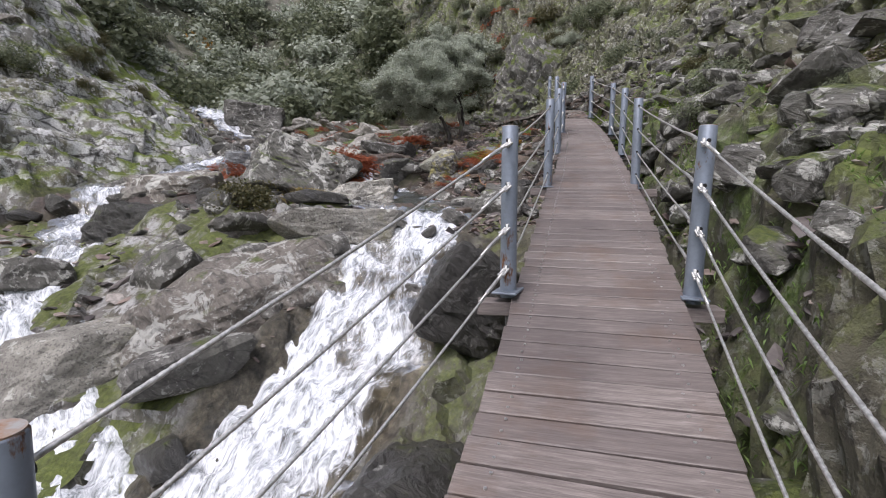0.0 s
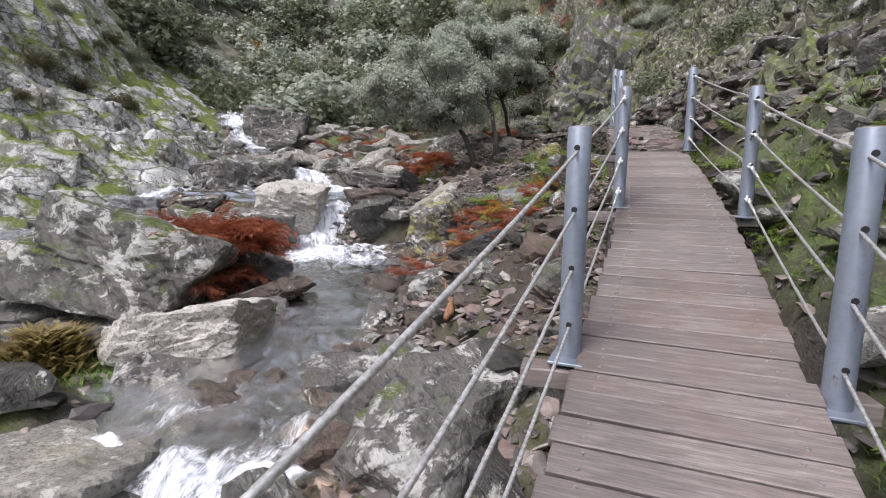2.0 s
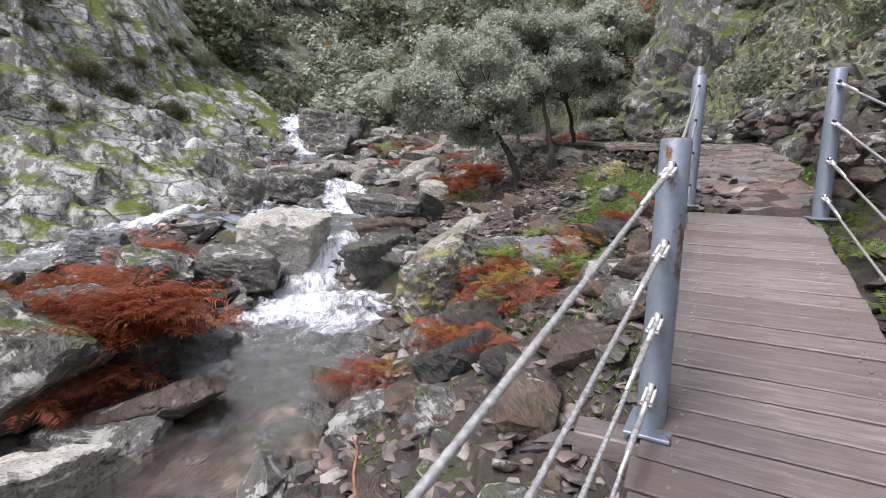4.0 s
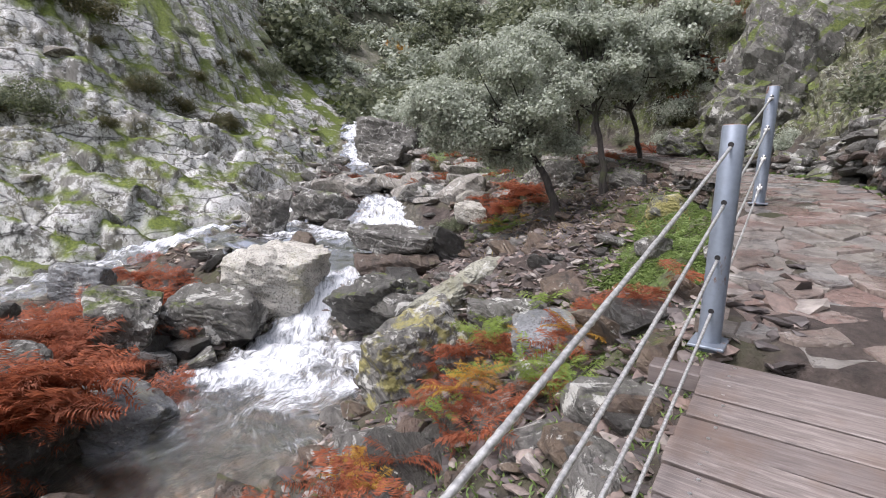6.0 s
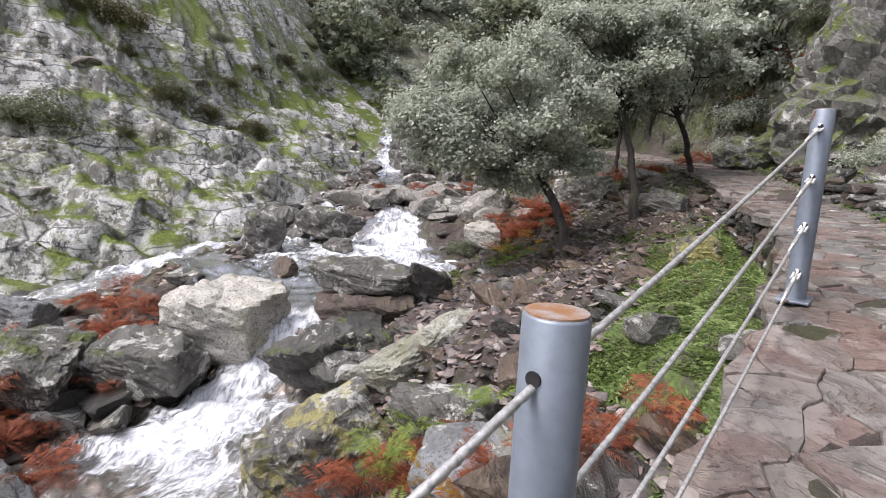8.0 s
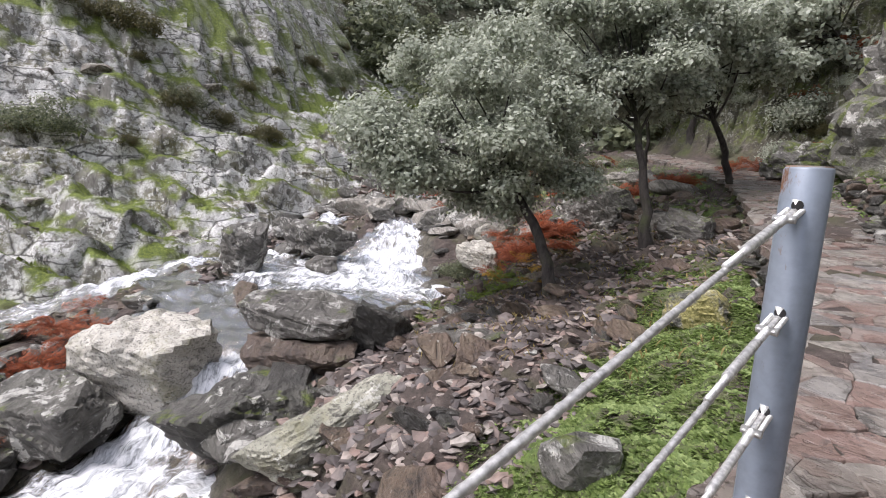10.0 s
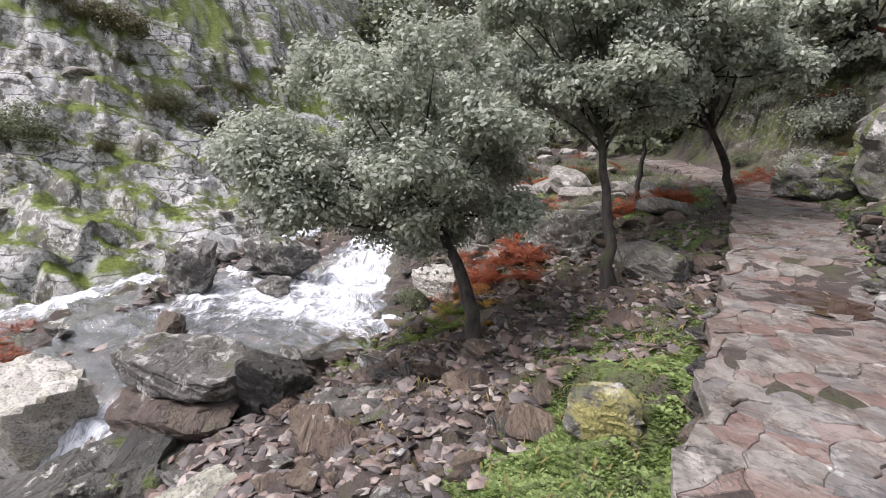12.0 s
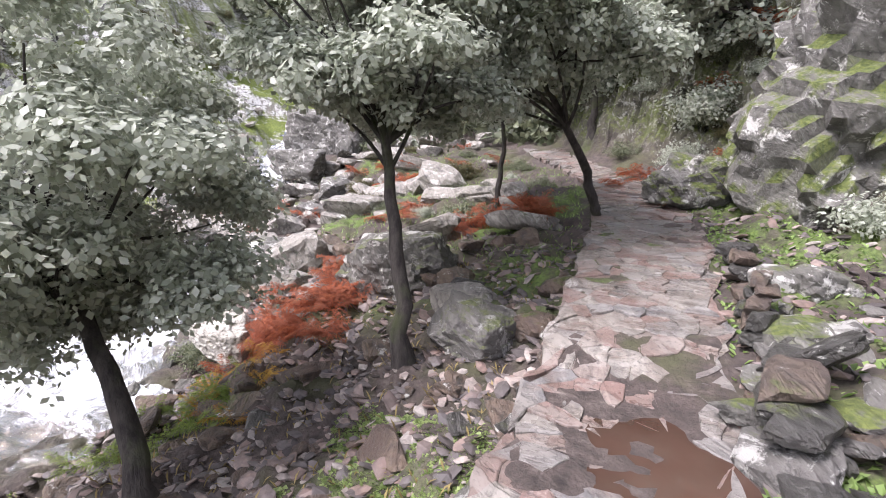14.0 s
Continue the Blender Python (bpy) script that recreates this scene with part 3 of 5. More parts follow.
P[:, 2] += far * (2.5 * fbm(P * 0.08, 60, 4))
ground = tagged(new("ground", mesh_of("ground", P, grid_faces(len(gy), len(gx)), GROUND, True)), "rocky gorge floor and cliffs of lichened schist", "ground", kind="structure")
gm = ground.data
craggy = ((rock > 0.45) & (away < 5) & (on_way < 0.3) & (back < -1)).reshape(len(gy), len(gx))
gm.polygons.foreach_set("use_smooth", ~craggy[:-1, :-1].ravel())
green = step(-1.5, -1.1, X - left_edge(Y)) * step(0.02, -0.12, X - left_edge(Y)) * step(12.0, 13.6, Y) * step(18.6, 17.4, Y) * step(-0.35, 0.05, fbm(P * 1.3, 70, 4))
green = np.maximum(green, step(0.1, 0.3, X - right_edge(Y)) * step(1.6, 1.2, X - right_edge(Y)) * step(17, 19, Y) * step(27, 25, Y) * step(-0.15, 0.15, fbm(P * 1.5, 71, 4)))
green = np.maximum(green, step(0.2, 0.5, fbm(P * 0.8, 72, 4)) * step(19, 21, Y) * step(30, 27, Y) * (1 - rock) * step(0.1, 0.9, X - toe(Y)))
green = np.maximum(green, step(0.0, 0.5, X - right_edge(Y)) * step(12, 9, Y) * step(1.3, 0.8, X - right_edge(Y)) * step(0.0, 0.4, fbm(P * 1.6, 73, 4)) * 0.8)
wetness = step(0.28, 0.02, np.abs(X - mid(Y)) - half(Y) * 1.1)
put_mask(gm, "rocky", rock * (1 - 0.6 * on_way))
put_mask(gm, "green", green)
put_mask(gm, "wet", wetness)
put_mask(gm, "far", far)
put_mask(gm, "hill", np.maximum(step(0.0, 0.4, X - right_edge(Y)), 0.9 * step(9.0, 7.0, Y) * step(0.1, 0.4, X - mid(Y) - half(Y))))
FINE = P.reshape(len(gy), len(gx), 3)


def height(x, y):
    """Height of the finished ground under one place or many."""
    i, j = np.clip(np.searchsorted(gy, y), 1, len(gy) - 1), np.clip(np.searchsorted(gx, x), 1, len(gx) - 1)
    u, v = (x - gx[j - 1]) / (gx[j] - gx[j - 1]), (y - gy[i - 1]) / (gy[i] - gy[i - 1])
    z = FINE[:, :, 2]
    out = (z[i - 1, j - 1] * (1 - u) + z[i - 1, j] * u) * (1 - v) + (z[i, j - 1] * (1 - u) + z[i, j] * u) * v
    return float(out) if np.ndim(out) == 0 else out


# ---- rocks ----
def sphere(subdivisions):
    bm = bmesh.new()
    bmesh.ops.create_icosphere(bm, subdivisions=subdivisions, radius=1)
    v = np.array([q.co for q in bm.verts])
    f = np.array([[q.index for q in t.verts] for t in bm.faces])
    bm.free()
    return v, f


SPHERES = {k: sphere(k) for k in (1, 2, 3, 4, 5)}


def rock_mesh(seed, material, detail=3, size=(1, 1, 1), rough=0.055, planes=13, soft=22.0, worn=1.0):
    """An angular stone: a ball cut by planes, its edges worn, then roughened."""
    rng = np.random.default_rng(seed)
    v, f = SPHERES[detail]
    n = rng.normal(size=(planes, 3)) * np.array([1, 1, 1.1])
    n /= np.linalg.norm(n, axis=1)[:, None]
    n = np.vstack([n, [[0.05, 0.08, 1], [-0.06, 0.0, -1]]])
    d = np.concatenate([rng.uniform(0.62, 0.98, planes), [0.72, 0.75]])
    reach = np.clip(v @ n.T, 0.02, None) / d
    r = 1.0 / (np.power(np.power(reach, soft).sum(1), 1 / soft))
    p = v * np.minimum(r, 1.35)[:, None]
    p = p * (np.array(size) * 0.56)
    k = 2.6 / max(size)
    big = max(size)
    p = p + v * (rough * big * (fbm(p * k * np.array([1, 1, 2.2]) + seed, seed, 4) + 0.5 * blocks(p * k * 1.7 * np.array([1, 1, 2.0]) + seed, seed)))[:, None]
    if big > 0.9 and detail > 3:
        p = p + v * worn * (0.035 * fbm(p * 3.2 + seed, seed + 9, 5) + 0.03 * blocks((p @ np.array([[0.8, 0.3, 0.5], [-0.2, 0.93, 0.3], [-0.55, -0.25, 0.8]])) * np.array([4.0, 3.0, 8.0]) + seed, seed + 7))[:, None]
    return mesh_of("rock", p, f, material, smooth=False)


def block_mesh(seed, material, detail=5, size=(1, 1, 1), rough=1.0, chamfers=9, name="rock"):
    """A broken block of schist: six uneven faces, knocked-off corners, layered relief."""
    rng = np.random.default_rng(seed)
    v, f = SPHERES[detail]
    n = np.vstack([np.eye(3), -np.eye(3)]) + rng.normal(size=(6, 3)) * np.array([0.2, 0.2, 0.12])
    c = rng.choice([-1, 1], (chamfers, 3)) * rng.uniform(0.15, 1, (chamfers, 3))
    n = np.vstack([n / np.linalg.norm(n, axis=1)[:, None], c / np.linalg.norm(c, axis=1)[:, None]])
    d = np.concatenate([rng.uniform(0.86, 1.04, 6), rng.uniform(0.98, 1.28, chamfers)])
    reach = np.clip(v @ n.T, 0.02, None) / d
    r = 1.0 / np.power(np.power(reach, 30.0).sum(1), 1 / 30.0)
    p = v * r[:, None] * (np.array(size) * 0.52)
    thin, big = min(size), max(size)
    bed_ = p @ np.array([[0.97, 0.12, 0.2], [-0.1, 0.98, 0.15], [-0.2, -0.15, 0.96]])
    k = 2.4 / big
    push = 0.05 * thin * fbm(p * k + seed, seed, 4) + 0.045 * thin * blocks(bed_ * k * np.array([1.4, 1.4, 4.5]) + seed, seed)
    if detail > 3:
        push = push + 0.022 * min(1.0, big) * (fbm(p * 4.5 + seed, seed + 9, 4) + blocks(bed_ * np.array([5.0, 4.0, 13.0]) + seed, seed + 7))
    return mesh_of(name, p + v * (rough * push)[:, None], f, material, smooth=False)


ROUND = {4, 36, 53, 21, 22, 46}


def boulder(x, y, z, size, turn, material, label, seed, tilt=(0, 0), detail=5):
    worn = 0.4 if material is SMOOTH else 1.0
    ob = new("boulder", rock_mesh(seed, material, detail, size, 0.055 * worn, worn=worn) if seed in ROUND else block_mesh(seed, material, detail, size, 0.55 if material is SMOOTH else 2.4 if material is FACE else 1.0))
    ob.matrix_world = pose(x, y, z, tilt[0], tilt[1], turn)
    return tagged(ob, label, "boulder")


boulder(-3.05, 13.85, 1.74, (1.25, 0.9, 0.92), 45, PALE_SMOOTH, "pale smooth boulder beside the small waterfall", 3, (12, 16))
boulder(-1.3, 14.22, 1.64, (1.22, 0.9, 0.95), 40, DARK_MOSSY, "dark rounded mossy boulder between two falls", 4)
boulder(-2.0, 15.2, 2.34, (1.3, 0.8, 0.36), 42, ROCK, "flat grey slab lying on stacked rocks", 5, (5, 5))
boulder(-1.78, 14.98, 2.0, (1.05, 0.7, 0.34), 38, RUSTY, "rust-stained slab under a flat grey slab", 6, (0, -4))
boulder(-1.45, 15.75, 2.12, (0.65, 0.6, 0.68), 50, DARK, "dark wet rock beside the stream", 7, (10, 20))
boulder(-0.3, 14.5, 1.9, (0.5, 1.05, 0.5), -10, GREY_GREEN, "leaning grey-green slab on the bank", 8, (20, -22))
boulder(-2.25, 9.45, 1.36, (1.75, 1.3, 1.0), 15, MOSSY, "large grey boulder with white lichen and moss", 9, (-8, 14))
boulder(-1.0, 8.85, 0.82, (1.3, 0.85, 0.5), 28, PALE_SMOOTH, "pale flat-topped boulder in the stream", 10, (-8, -12))
boulder(-2.0, 8.85, 0.62, (1.35, 0.9, 0.6), 5, ROCK, "grey boulder under a larger mossy one", 11)
boulder(-1.5, 5.9, -0.5, (2.8, 1.0, 1.25), 42, BEIGE, "long sloping slab between two white chutes", 12, (0, -14))
boulder(-2.65, 5.0, -0.85, (1.7, 0.65, 0.95), 48, SMOOTH, "pale sloping rock beside white water", 13, (0, -20))
boulder(-0.65, 7.25, 0.4, (1.35, 0.85, 0.7), 15, SMOOTH, "pale rock at the lip of the chute", 14)
boulder(-0.95, 7.6, 0.5, (1.4, 0.8, 0.4), 25, BEIGE, "pale lichened rock beside the small cascades", 52, (-4, 6))
boulder(1.05, 8.25, 0.3, (0.9, 0.7, 0.45), 15, SMOOTH, "worn beige rock in the running water", 53)
boulder(0.0, 8.3, 0.62, (0.65, 0.5, 0.45), 50, RUSTY, "brown wet rock splitting the current", 54)
boulder(-1.75, 10.3, 1.05, (0.9, 0.8, 0.95), 50, DARK, "dark rock under a clump of red bracken", 55)
boulder(-2.1, 7.4, 0.35, (1.3, 0.8, 0.7), 40, BEIGE, "grey rock with a pale flat top", 15)
boulder(-2.6, 7.9, 0.45, (1.2, 0.9, 0.6), -20, ROCK, "grey-green rock among low heath", 16)
boulder(-5.1, 9.9, 0.9, (1.9, 1.1, 0.9), 12, BEIGE, "broad pale block in white water", 17)
boulder(-4.25, 7.5, 0.3, (1.5, 0.9, 0.9), -15, DARK, "dark wet rock between the streams", 18)
boulder(-3.0, 9.0, 0.55, (1.1, 0.8, 0.7), 33, DARK, "dark rock in the stream bed", 19)
boulder(-6.2, 16.1, 2.42, (0.75, 0.6, 0.95), 30, ROCK, "grey pointed rock in the rapids", 20, (8, 24))
boulder(-6.1, 17.8, 2.5, (1.35, 0.95, 0.85), 40, ROCK, "rounded grey rock above the pool", 21, (0, 10))
boulder(-5.3, 17.3, 2.12, (0.6, 0.5, 0.5), 8, ROCK, "small grey rock in the pool", 22)
boulder(-5.4, 14.9, 1.8, (1.6, 0.9, 0.22), 40, ROCK, "flat slab lying in the side stream", 23)
boulder(-4.3, 15.4, 1.95, (0.5, 0.35, 0.5), -20, RUSTY, "upright reddish stone in shallow water", 24, (0, 25))
boulder(-12.2, 27.2, 4.9, (3.0, 2.2, 2.0), 20, ROCK, "large grey rock beside the upper fall", 25)
boulder(-10.6, 25.0, 4.2, (1.6, 1.2, 1.0), -20, ROCK, "grey rock beside the upper stream", 26)
boulder(1.55, 13.1, 1.98, (0.8, 0.6, 0.34), 20, SLATE, "smooth blue-grey slab among bracken", 27, (28, 0))
boulder(0.2, 12.95, 1.5, (0.55, 1.0, 0.95), -25, YELLOW, "grey rock with yellow lichen on the bank", 28, (12, 0))
boulder(-0.95, 10.15, 1.0, (0.75, 0.45, 0.22), 40, RUSTY, "flat brown slab at the stream's edge", 56, (0, -18))
boulder(0.95, 15.0, 2.28, (0.5, 0.35, 0.14), 20, RUSTY, "flat reddish slab on the scree", 57, (0, 8))
boulder(0.35, 15.7, 2.4, (0.62, 0.3, 0.3), 40, RUSTY, "dark red upright slab on the scree", 58, (20, 12))
boulder(-2.75, 18.95, 2.55, (0.6, 0.45, 0.5), 10, PALE_SMOOTH, "pale block among red bracken beside the pool", 59, (0, 15))
boulder(-0.35, 16.1, 2.35, (0.9, 0.55, 0.2), 40, ROCK, "flat grey slab lying on the scree", 60, (6, -8))
boulder(0.75, 13.6, 1.95, (0.8, 0.5, 0.4), 25, ROCK, "grey rock with pale lichen among bracken", 29)
boulder(1.62, 16.6, 3.04, (0.38, 0.32, 0.32), 30, LICHENED, "small rock covered in yellow lichen", 30)
boulder(-1.45, 20.5, 3.2, (1.3, 0.95, 1.15), 20, MOSSY, "grey boulder behind the oak trunk", 31, (0, -14))
boulder(0.45, 19.5, 3.4, (0.65, 0.55, 0.42), -10, MOSSY, "mossy rock at the foot of an oak", 32)
boulder(-3.5, 20.1, 2.8, (0.75, 0.5, 0.5), 10, SMOOTH, "pale stone among red bracken", 33)
boulder(1.6, 8.05, 0.75, (0.75, 1.15, 0.75), -15, ROCK, "grey rock beside the boardwalk", 34, (15, 0))
boulder(0.85, 8.7, 0.7, (1.0, 0.7, 0.35), 20, ROCK, "flat rock at the edge of the stream", 35)
boulder(1.1, 7.2, 0.05, (0.8, 1.0, 0.6), 0, SMOOTH, "pale rounded rock in the chute", 36)
boulder(1.25, 6.0, -0.35, (1.0, 2.6, 1.1), -12, DARK, "dark wet layered rock beside the chute", 37, (-20, 0))
boulder(1.0, 3.9, -1.5, (1.2, 2.4, 1.0), -8, DARK, "dark layered rock below the boardwalk", 38, (-18, 0))
boulder(-4.85, 12.05, 1.66, (0.8, 0.5, 0.55), 35, SLATE, "blue-grey slab among red bracken", 39, (15, 0))
boulder(-3.6, 12.0, 1.5, (1.2, 0.7, 0.6), -25, MOSSY, "greenish rock among red bracken", 40)
boulder(-3.1, 12.9, 1.45, (1.2, 0.8, 0.6), 30, ROCK, "grey rock on the far bank", 41)
boulder(-1.85, 11.1, 1.08, (1.0, 0.75, 0.42), 40, SLATE, "blue-grey rock standing in the shallow stream", 42, (0, 14))
boulder(-1.0, 9.75, 0.85, (0.7, 0.5, 0.35), 20, ROCK, "low rock in the shallow stream", 43)
boulder(-2.9, 10.6, 1.3, (0.9, 0.7, 0.6), 60, ROCK, "grey rock under red bracken", 44)
boulder(2.75, 25.0, 5.7, (2.8, 3.0, 4.2), 25, FACE, "tall mossy outcrop above the path", 45, (0, 24))
boulder(0.75, 24.1, 4.55, (1.2, 1.1, 0.9), 10, FACE, "rounded mossy rock beside the path", 46)
boulder(1.75, 24.6, 4.9, (1.3, 1.5, 1.7), 40, FACE, "dark rock face beside the path", 47)

# loose stones: one set of shapes, many stones
rng = np.random.default_rng(7)
KINDS = [(block_mesh(100 + i, mt, 3, sz), lab) for i, (mt, sz, lab) in enumerate((
    (ROCK, (1, 0.8, 0.45), "angular grey schist stone on the bank"), (ROCK, (1, 0.6, 0.6), "angular grey schist stone on the bank"), (RUSTY, (1, 0.7, 0.3), "flat reddish-brown stone on the bank"), (DARK, (1, 0.75, 0.4), "dark wet schist stone on the bank"),
    (MOSSY, (1, 0.85, 0.55), "mossy grey stone on the slope"), (PALE, (1, 0.8, 0.5), "pale stone spotted with lichen"), (DARK, (1, 0.6, 0.25), "dark flat piece of slate"), (ROCK, (1, 0.9, 0.3), "flat grey slab of schist")))]


def stones(count, inside, sizes, kinds, group, sink=0.15):
    made = 0
    while made < count:
        x, y = inside()
        me, lab = KINDS[kinds[rng.integers(len(kinds))]]
        s_ = sizes[0] + (sizes[1] - sizes[0]) * rng.random() ** 2.2
        ob = new("stone", me)
        ob.matrix_world = pose(x, y, height(x, y) + s_ * (0.2 - sink), rng.normal() * 14, rng.normal() * 14, rng.random() * 360) @ Matrix.Scale(s_, 4)
        tagged(ob, lab, "stone", group)
        made += 1


def strip(y):
    """Width of the green strip below the path, free of stones."""
    return 0.1 + 0.95 * float(step(13.4, 14.2, y) * step(18.0, 17.0, y))


def side_arm(y):
    """Middle line of the stream's side arm."""
    return float(table(y, 0, -1.5, 3.8, -2.5, 5.9, -3.7, 8.2, -5.2, 9.7, -6.4, 12.2, -6.9, 14.3, -7.25, 15.2, -7.38, 17, -6.6, 17.6, -99))


def between(a, b, y0, y1):
    def pick():
        y = y0 + (y1 - y0) * rng.random()
        return a(y) + (b(y) - a(y)) * rng.random(), y
    return pick


def rubble(name, label, count, inside, sizes, material, seed, sink=0.1):
    """Many loose rocks in one mesh, for what nobody could count."""
    r_ = np.random.default_rng(seed)
    shapes = []
    for me in [k[0] for k in KINDS]:
        co_ = np.zeros(len(me.vertices) * 3)
        me.vertices.foreach_get("co", co_)
        shapes.append((co_.reshape(-1, 3), SPHERES[3][1]))
    pieces = []
    for _ in range(count):
        x, y = inside()
        if abs(x - mid(y)) < half(y) * 0.95 or abs(x - side_arm(y)) < 0.6:
            continue
        v, f = shapes[r_.integers(len(shapes))]
        s_ = sizes[0] + (sizes[1] - sizes[0]) * r_.random() ** 2.2
        m_ = np.array(pose(0, 0, 0, r_.normal() * 14, r_.normal() * 14, r_.random() * 360).to_3x3())
        pieces.append((v @ m_.T * s_ + np.array([x, y, height(x, y) + s_ * (0.2 - sink)]), f))
    return tagged(new(name, mesh_of(name, *joined(pieces), material)), label, "rocks", kind="stuff")


stones(120, between(lambda y: toe(y) - 0.3, lambda y: left_edge(y) - 0.12, 7.5, 15), (0.14, 0.6), (0, 1, 2, 3, 6, 7), "stones on the bank")
stones(60, between(lambda y: toe(y) - 0.2, lambda y: left_edge(y) - 0.1 - strip(y), 15, 21), (0.12, 0.5), (0, 2, 2, 3, 6, 7), "stones under the oaks")
stones(30, between(lambda y: mid(y) - half(y), lambda y: mid(y) + half(y), 8.5, 12), (0.12, 0.4), (3, 3, 7), "stones in the stream", 0.25)
stones(36, between(lambda y: right_edge(y) + 0.15, lambda y: right_edge(y) + 0.8, 11.6, 20.5), (0.2, 0.6), (0, 2, 7, 6), "tumbled wall stones beside the path")
stones(40, between(lambda y: foot(y) + 1, lambda y: mid(y) - half(y), 6, 14), (0.3, 0.9), (0, 1, 3, 5, 7), "rocks in the gorge")
stones(6, between(lambda y: mid(y) - half(y) * 1.1, lambda y: mid(y) + half(y) * 1.1, 5.8, 8.2), (0.25, 0.75), (7, 0, 3, 0), "rocks in the white chute", 0.02)
rubble("crag", "broken lichened blocks standing out of the cliff", 70, between(lambda y: foot(y) - 6.5, lambda y: foot(y) + 0.4, 5, 32), (0.25, 0.8), BEIGE, 6, 0.34)
rubble("rubble", "dark and lichened blocks on the slope beside the boardwalk", 230, between(lambda y: right_edge(y) + 0.3, lambda y: right_edge(y) + 3.0, -0.5, 10), (0.15, 0.5), MOSSY, 7, 0.16)
rubble("rubble", "angular grey rocks along the gorge", 260, between(foot, toe, 4, 31), (0.2, 1.0), ROCK, 1)
rubble("rubble", "dark wet rocks along the gorge", 130, between(foot, toe, 4, 20), (0.2, 0.8), DARK, 2)
rubble("rubble", "grey and mossy stones on the slope above the way", 430, between(lambda y: right_edge(y) + 0.1, lambda y: right_edge(y) + 3.0, 1, 21), (0.12, 0.55), MOSSY, 3)
rubble("rubble", "pale angular rocks in the upper gorge", 160, between(lambda y: foot(y) + 1, lambda y: left_edge(y) - 1, 20, 34), (0.25, 1.3), PALE, 4)
rubble("rubble", "reddish and grey stones on the bank", 260, between(lambda y: toe(y) - 0.3, lambda y: left_edge(y) - strip(y), 7.5, 22), (0.1, 0.4), RUSTY, 5)


def chips(name, label, count, inside, sizes, material, seed, flat=0.35):
    """Scree: many small angular chips in one mesh."""
    r = np.random.default_rng(seed)
    v0, f0 = SPHERES[1]
    pos = np.array([inside() for _ in range(count)])
    z = height(pos[:, 0], pos[:, 1])
    s_ = sizes[0] + (sizes[1] - sizes[0]) * r.random(count) ** 2
    scale = np.stack([s_, s_ * r.uniform(0.5, 0.9, count), s_ * r.uniform(flat * 0.5, flat, count)], 1) * 0.5
    jit = 1 + r.uniform(-0.28, 0.28, (count, len(v0), 1))
    v = v0[None] * jit * scale[:, None]
    t = r.normal(size=(count, 2)) * 0.3
    a = r.random(count) * 6.283
    ca, sa = np.cos(a)[:, None], np.sin(a)[:, None]
    zz = v[:, :, 2] + v[:, :, 0] * t[:, :1] + v[:, :, 1] * t[:, 1:]
    w_ = np.stack([v[:, :, 0] * ca - v[:, :, 1] * sa + pos[:, :1], v[:, :, 0] * sa + v[:, :, 1] * ca + pos[:, 1:], zz + z[:, None] + scale[:, 2:] * 0.4], 2)
    f = f0[None] + (np.arange(count) * len(v0))[:, None, None]
    return tagged(new(name, mesh_of(name, w_.reshape(-1, 3), f.reshape(-1, 3), material)), label, "scree", kind="stuff")


def chip_material():
    m = Mat("slate_chips", 0.6)
    r = m.random("island")
    c = m.ramp(r, (0.0, (0.06, 0.05, 0.048)), (0.45, (0.17, 0.145, 0.135)), (0.7, (0.24, 0.165, 0.135)), (1.0, (0.40, 0.36, 0.32)))
    c = m.mix(m.ramp(m.noise(16, 5), (0.4, 0.45), (0.6, 0.0)), c, (0.05, 0.045, 0.04))
    m.colour(c)
    m.bump(m.noise(30, 5), 0.5, 0.01)
    return m.mat


CHIP = chip_material()
chips("scree", "loose purple-brown slate chips under the oaks", 7500, between(lambda y: toe(y) - 0.1, lambda y: left_edge(y) - strip(y), 12.5, 22), (0.05, 0.19), CHIP, 1)
chips("scree", "loose grey slate chips beside the boardwalk", 2600, between(lambda y: toe(y) - 0.3, lambda y: left_edge(y) + 0.3, 7.0, 12.5), (0.05, 0.2), CHIP, 2)
chips("gravel", "wet brown pebbles in the stream bed", 2200, between(lambda y: mid(y) - half(y), lambda y: mid(y) + half(y), 8.3, 18), (0.06, 0.26), CHIP, 3)
chips("scree", "loose stones on the slope above the path", 2200, between(lambda y: right_edge(y) + 0.02, lambda y: right_edge(y) + 1.6, 2, 24), (0.05, 0.2), CHIP, 4)
chips("scree", "loose stones along the far bank", 2600, between(foot, lambda y: mid(y) - half(y), 5, 24), (0.06, 0.3), CHIP, 5)

# ---- water ----


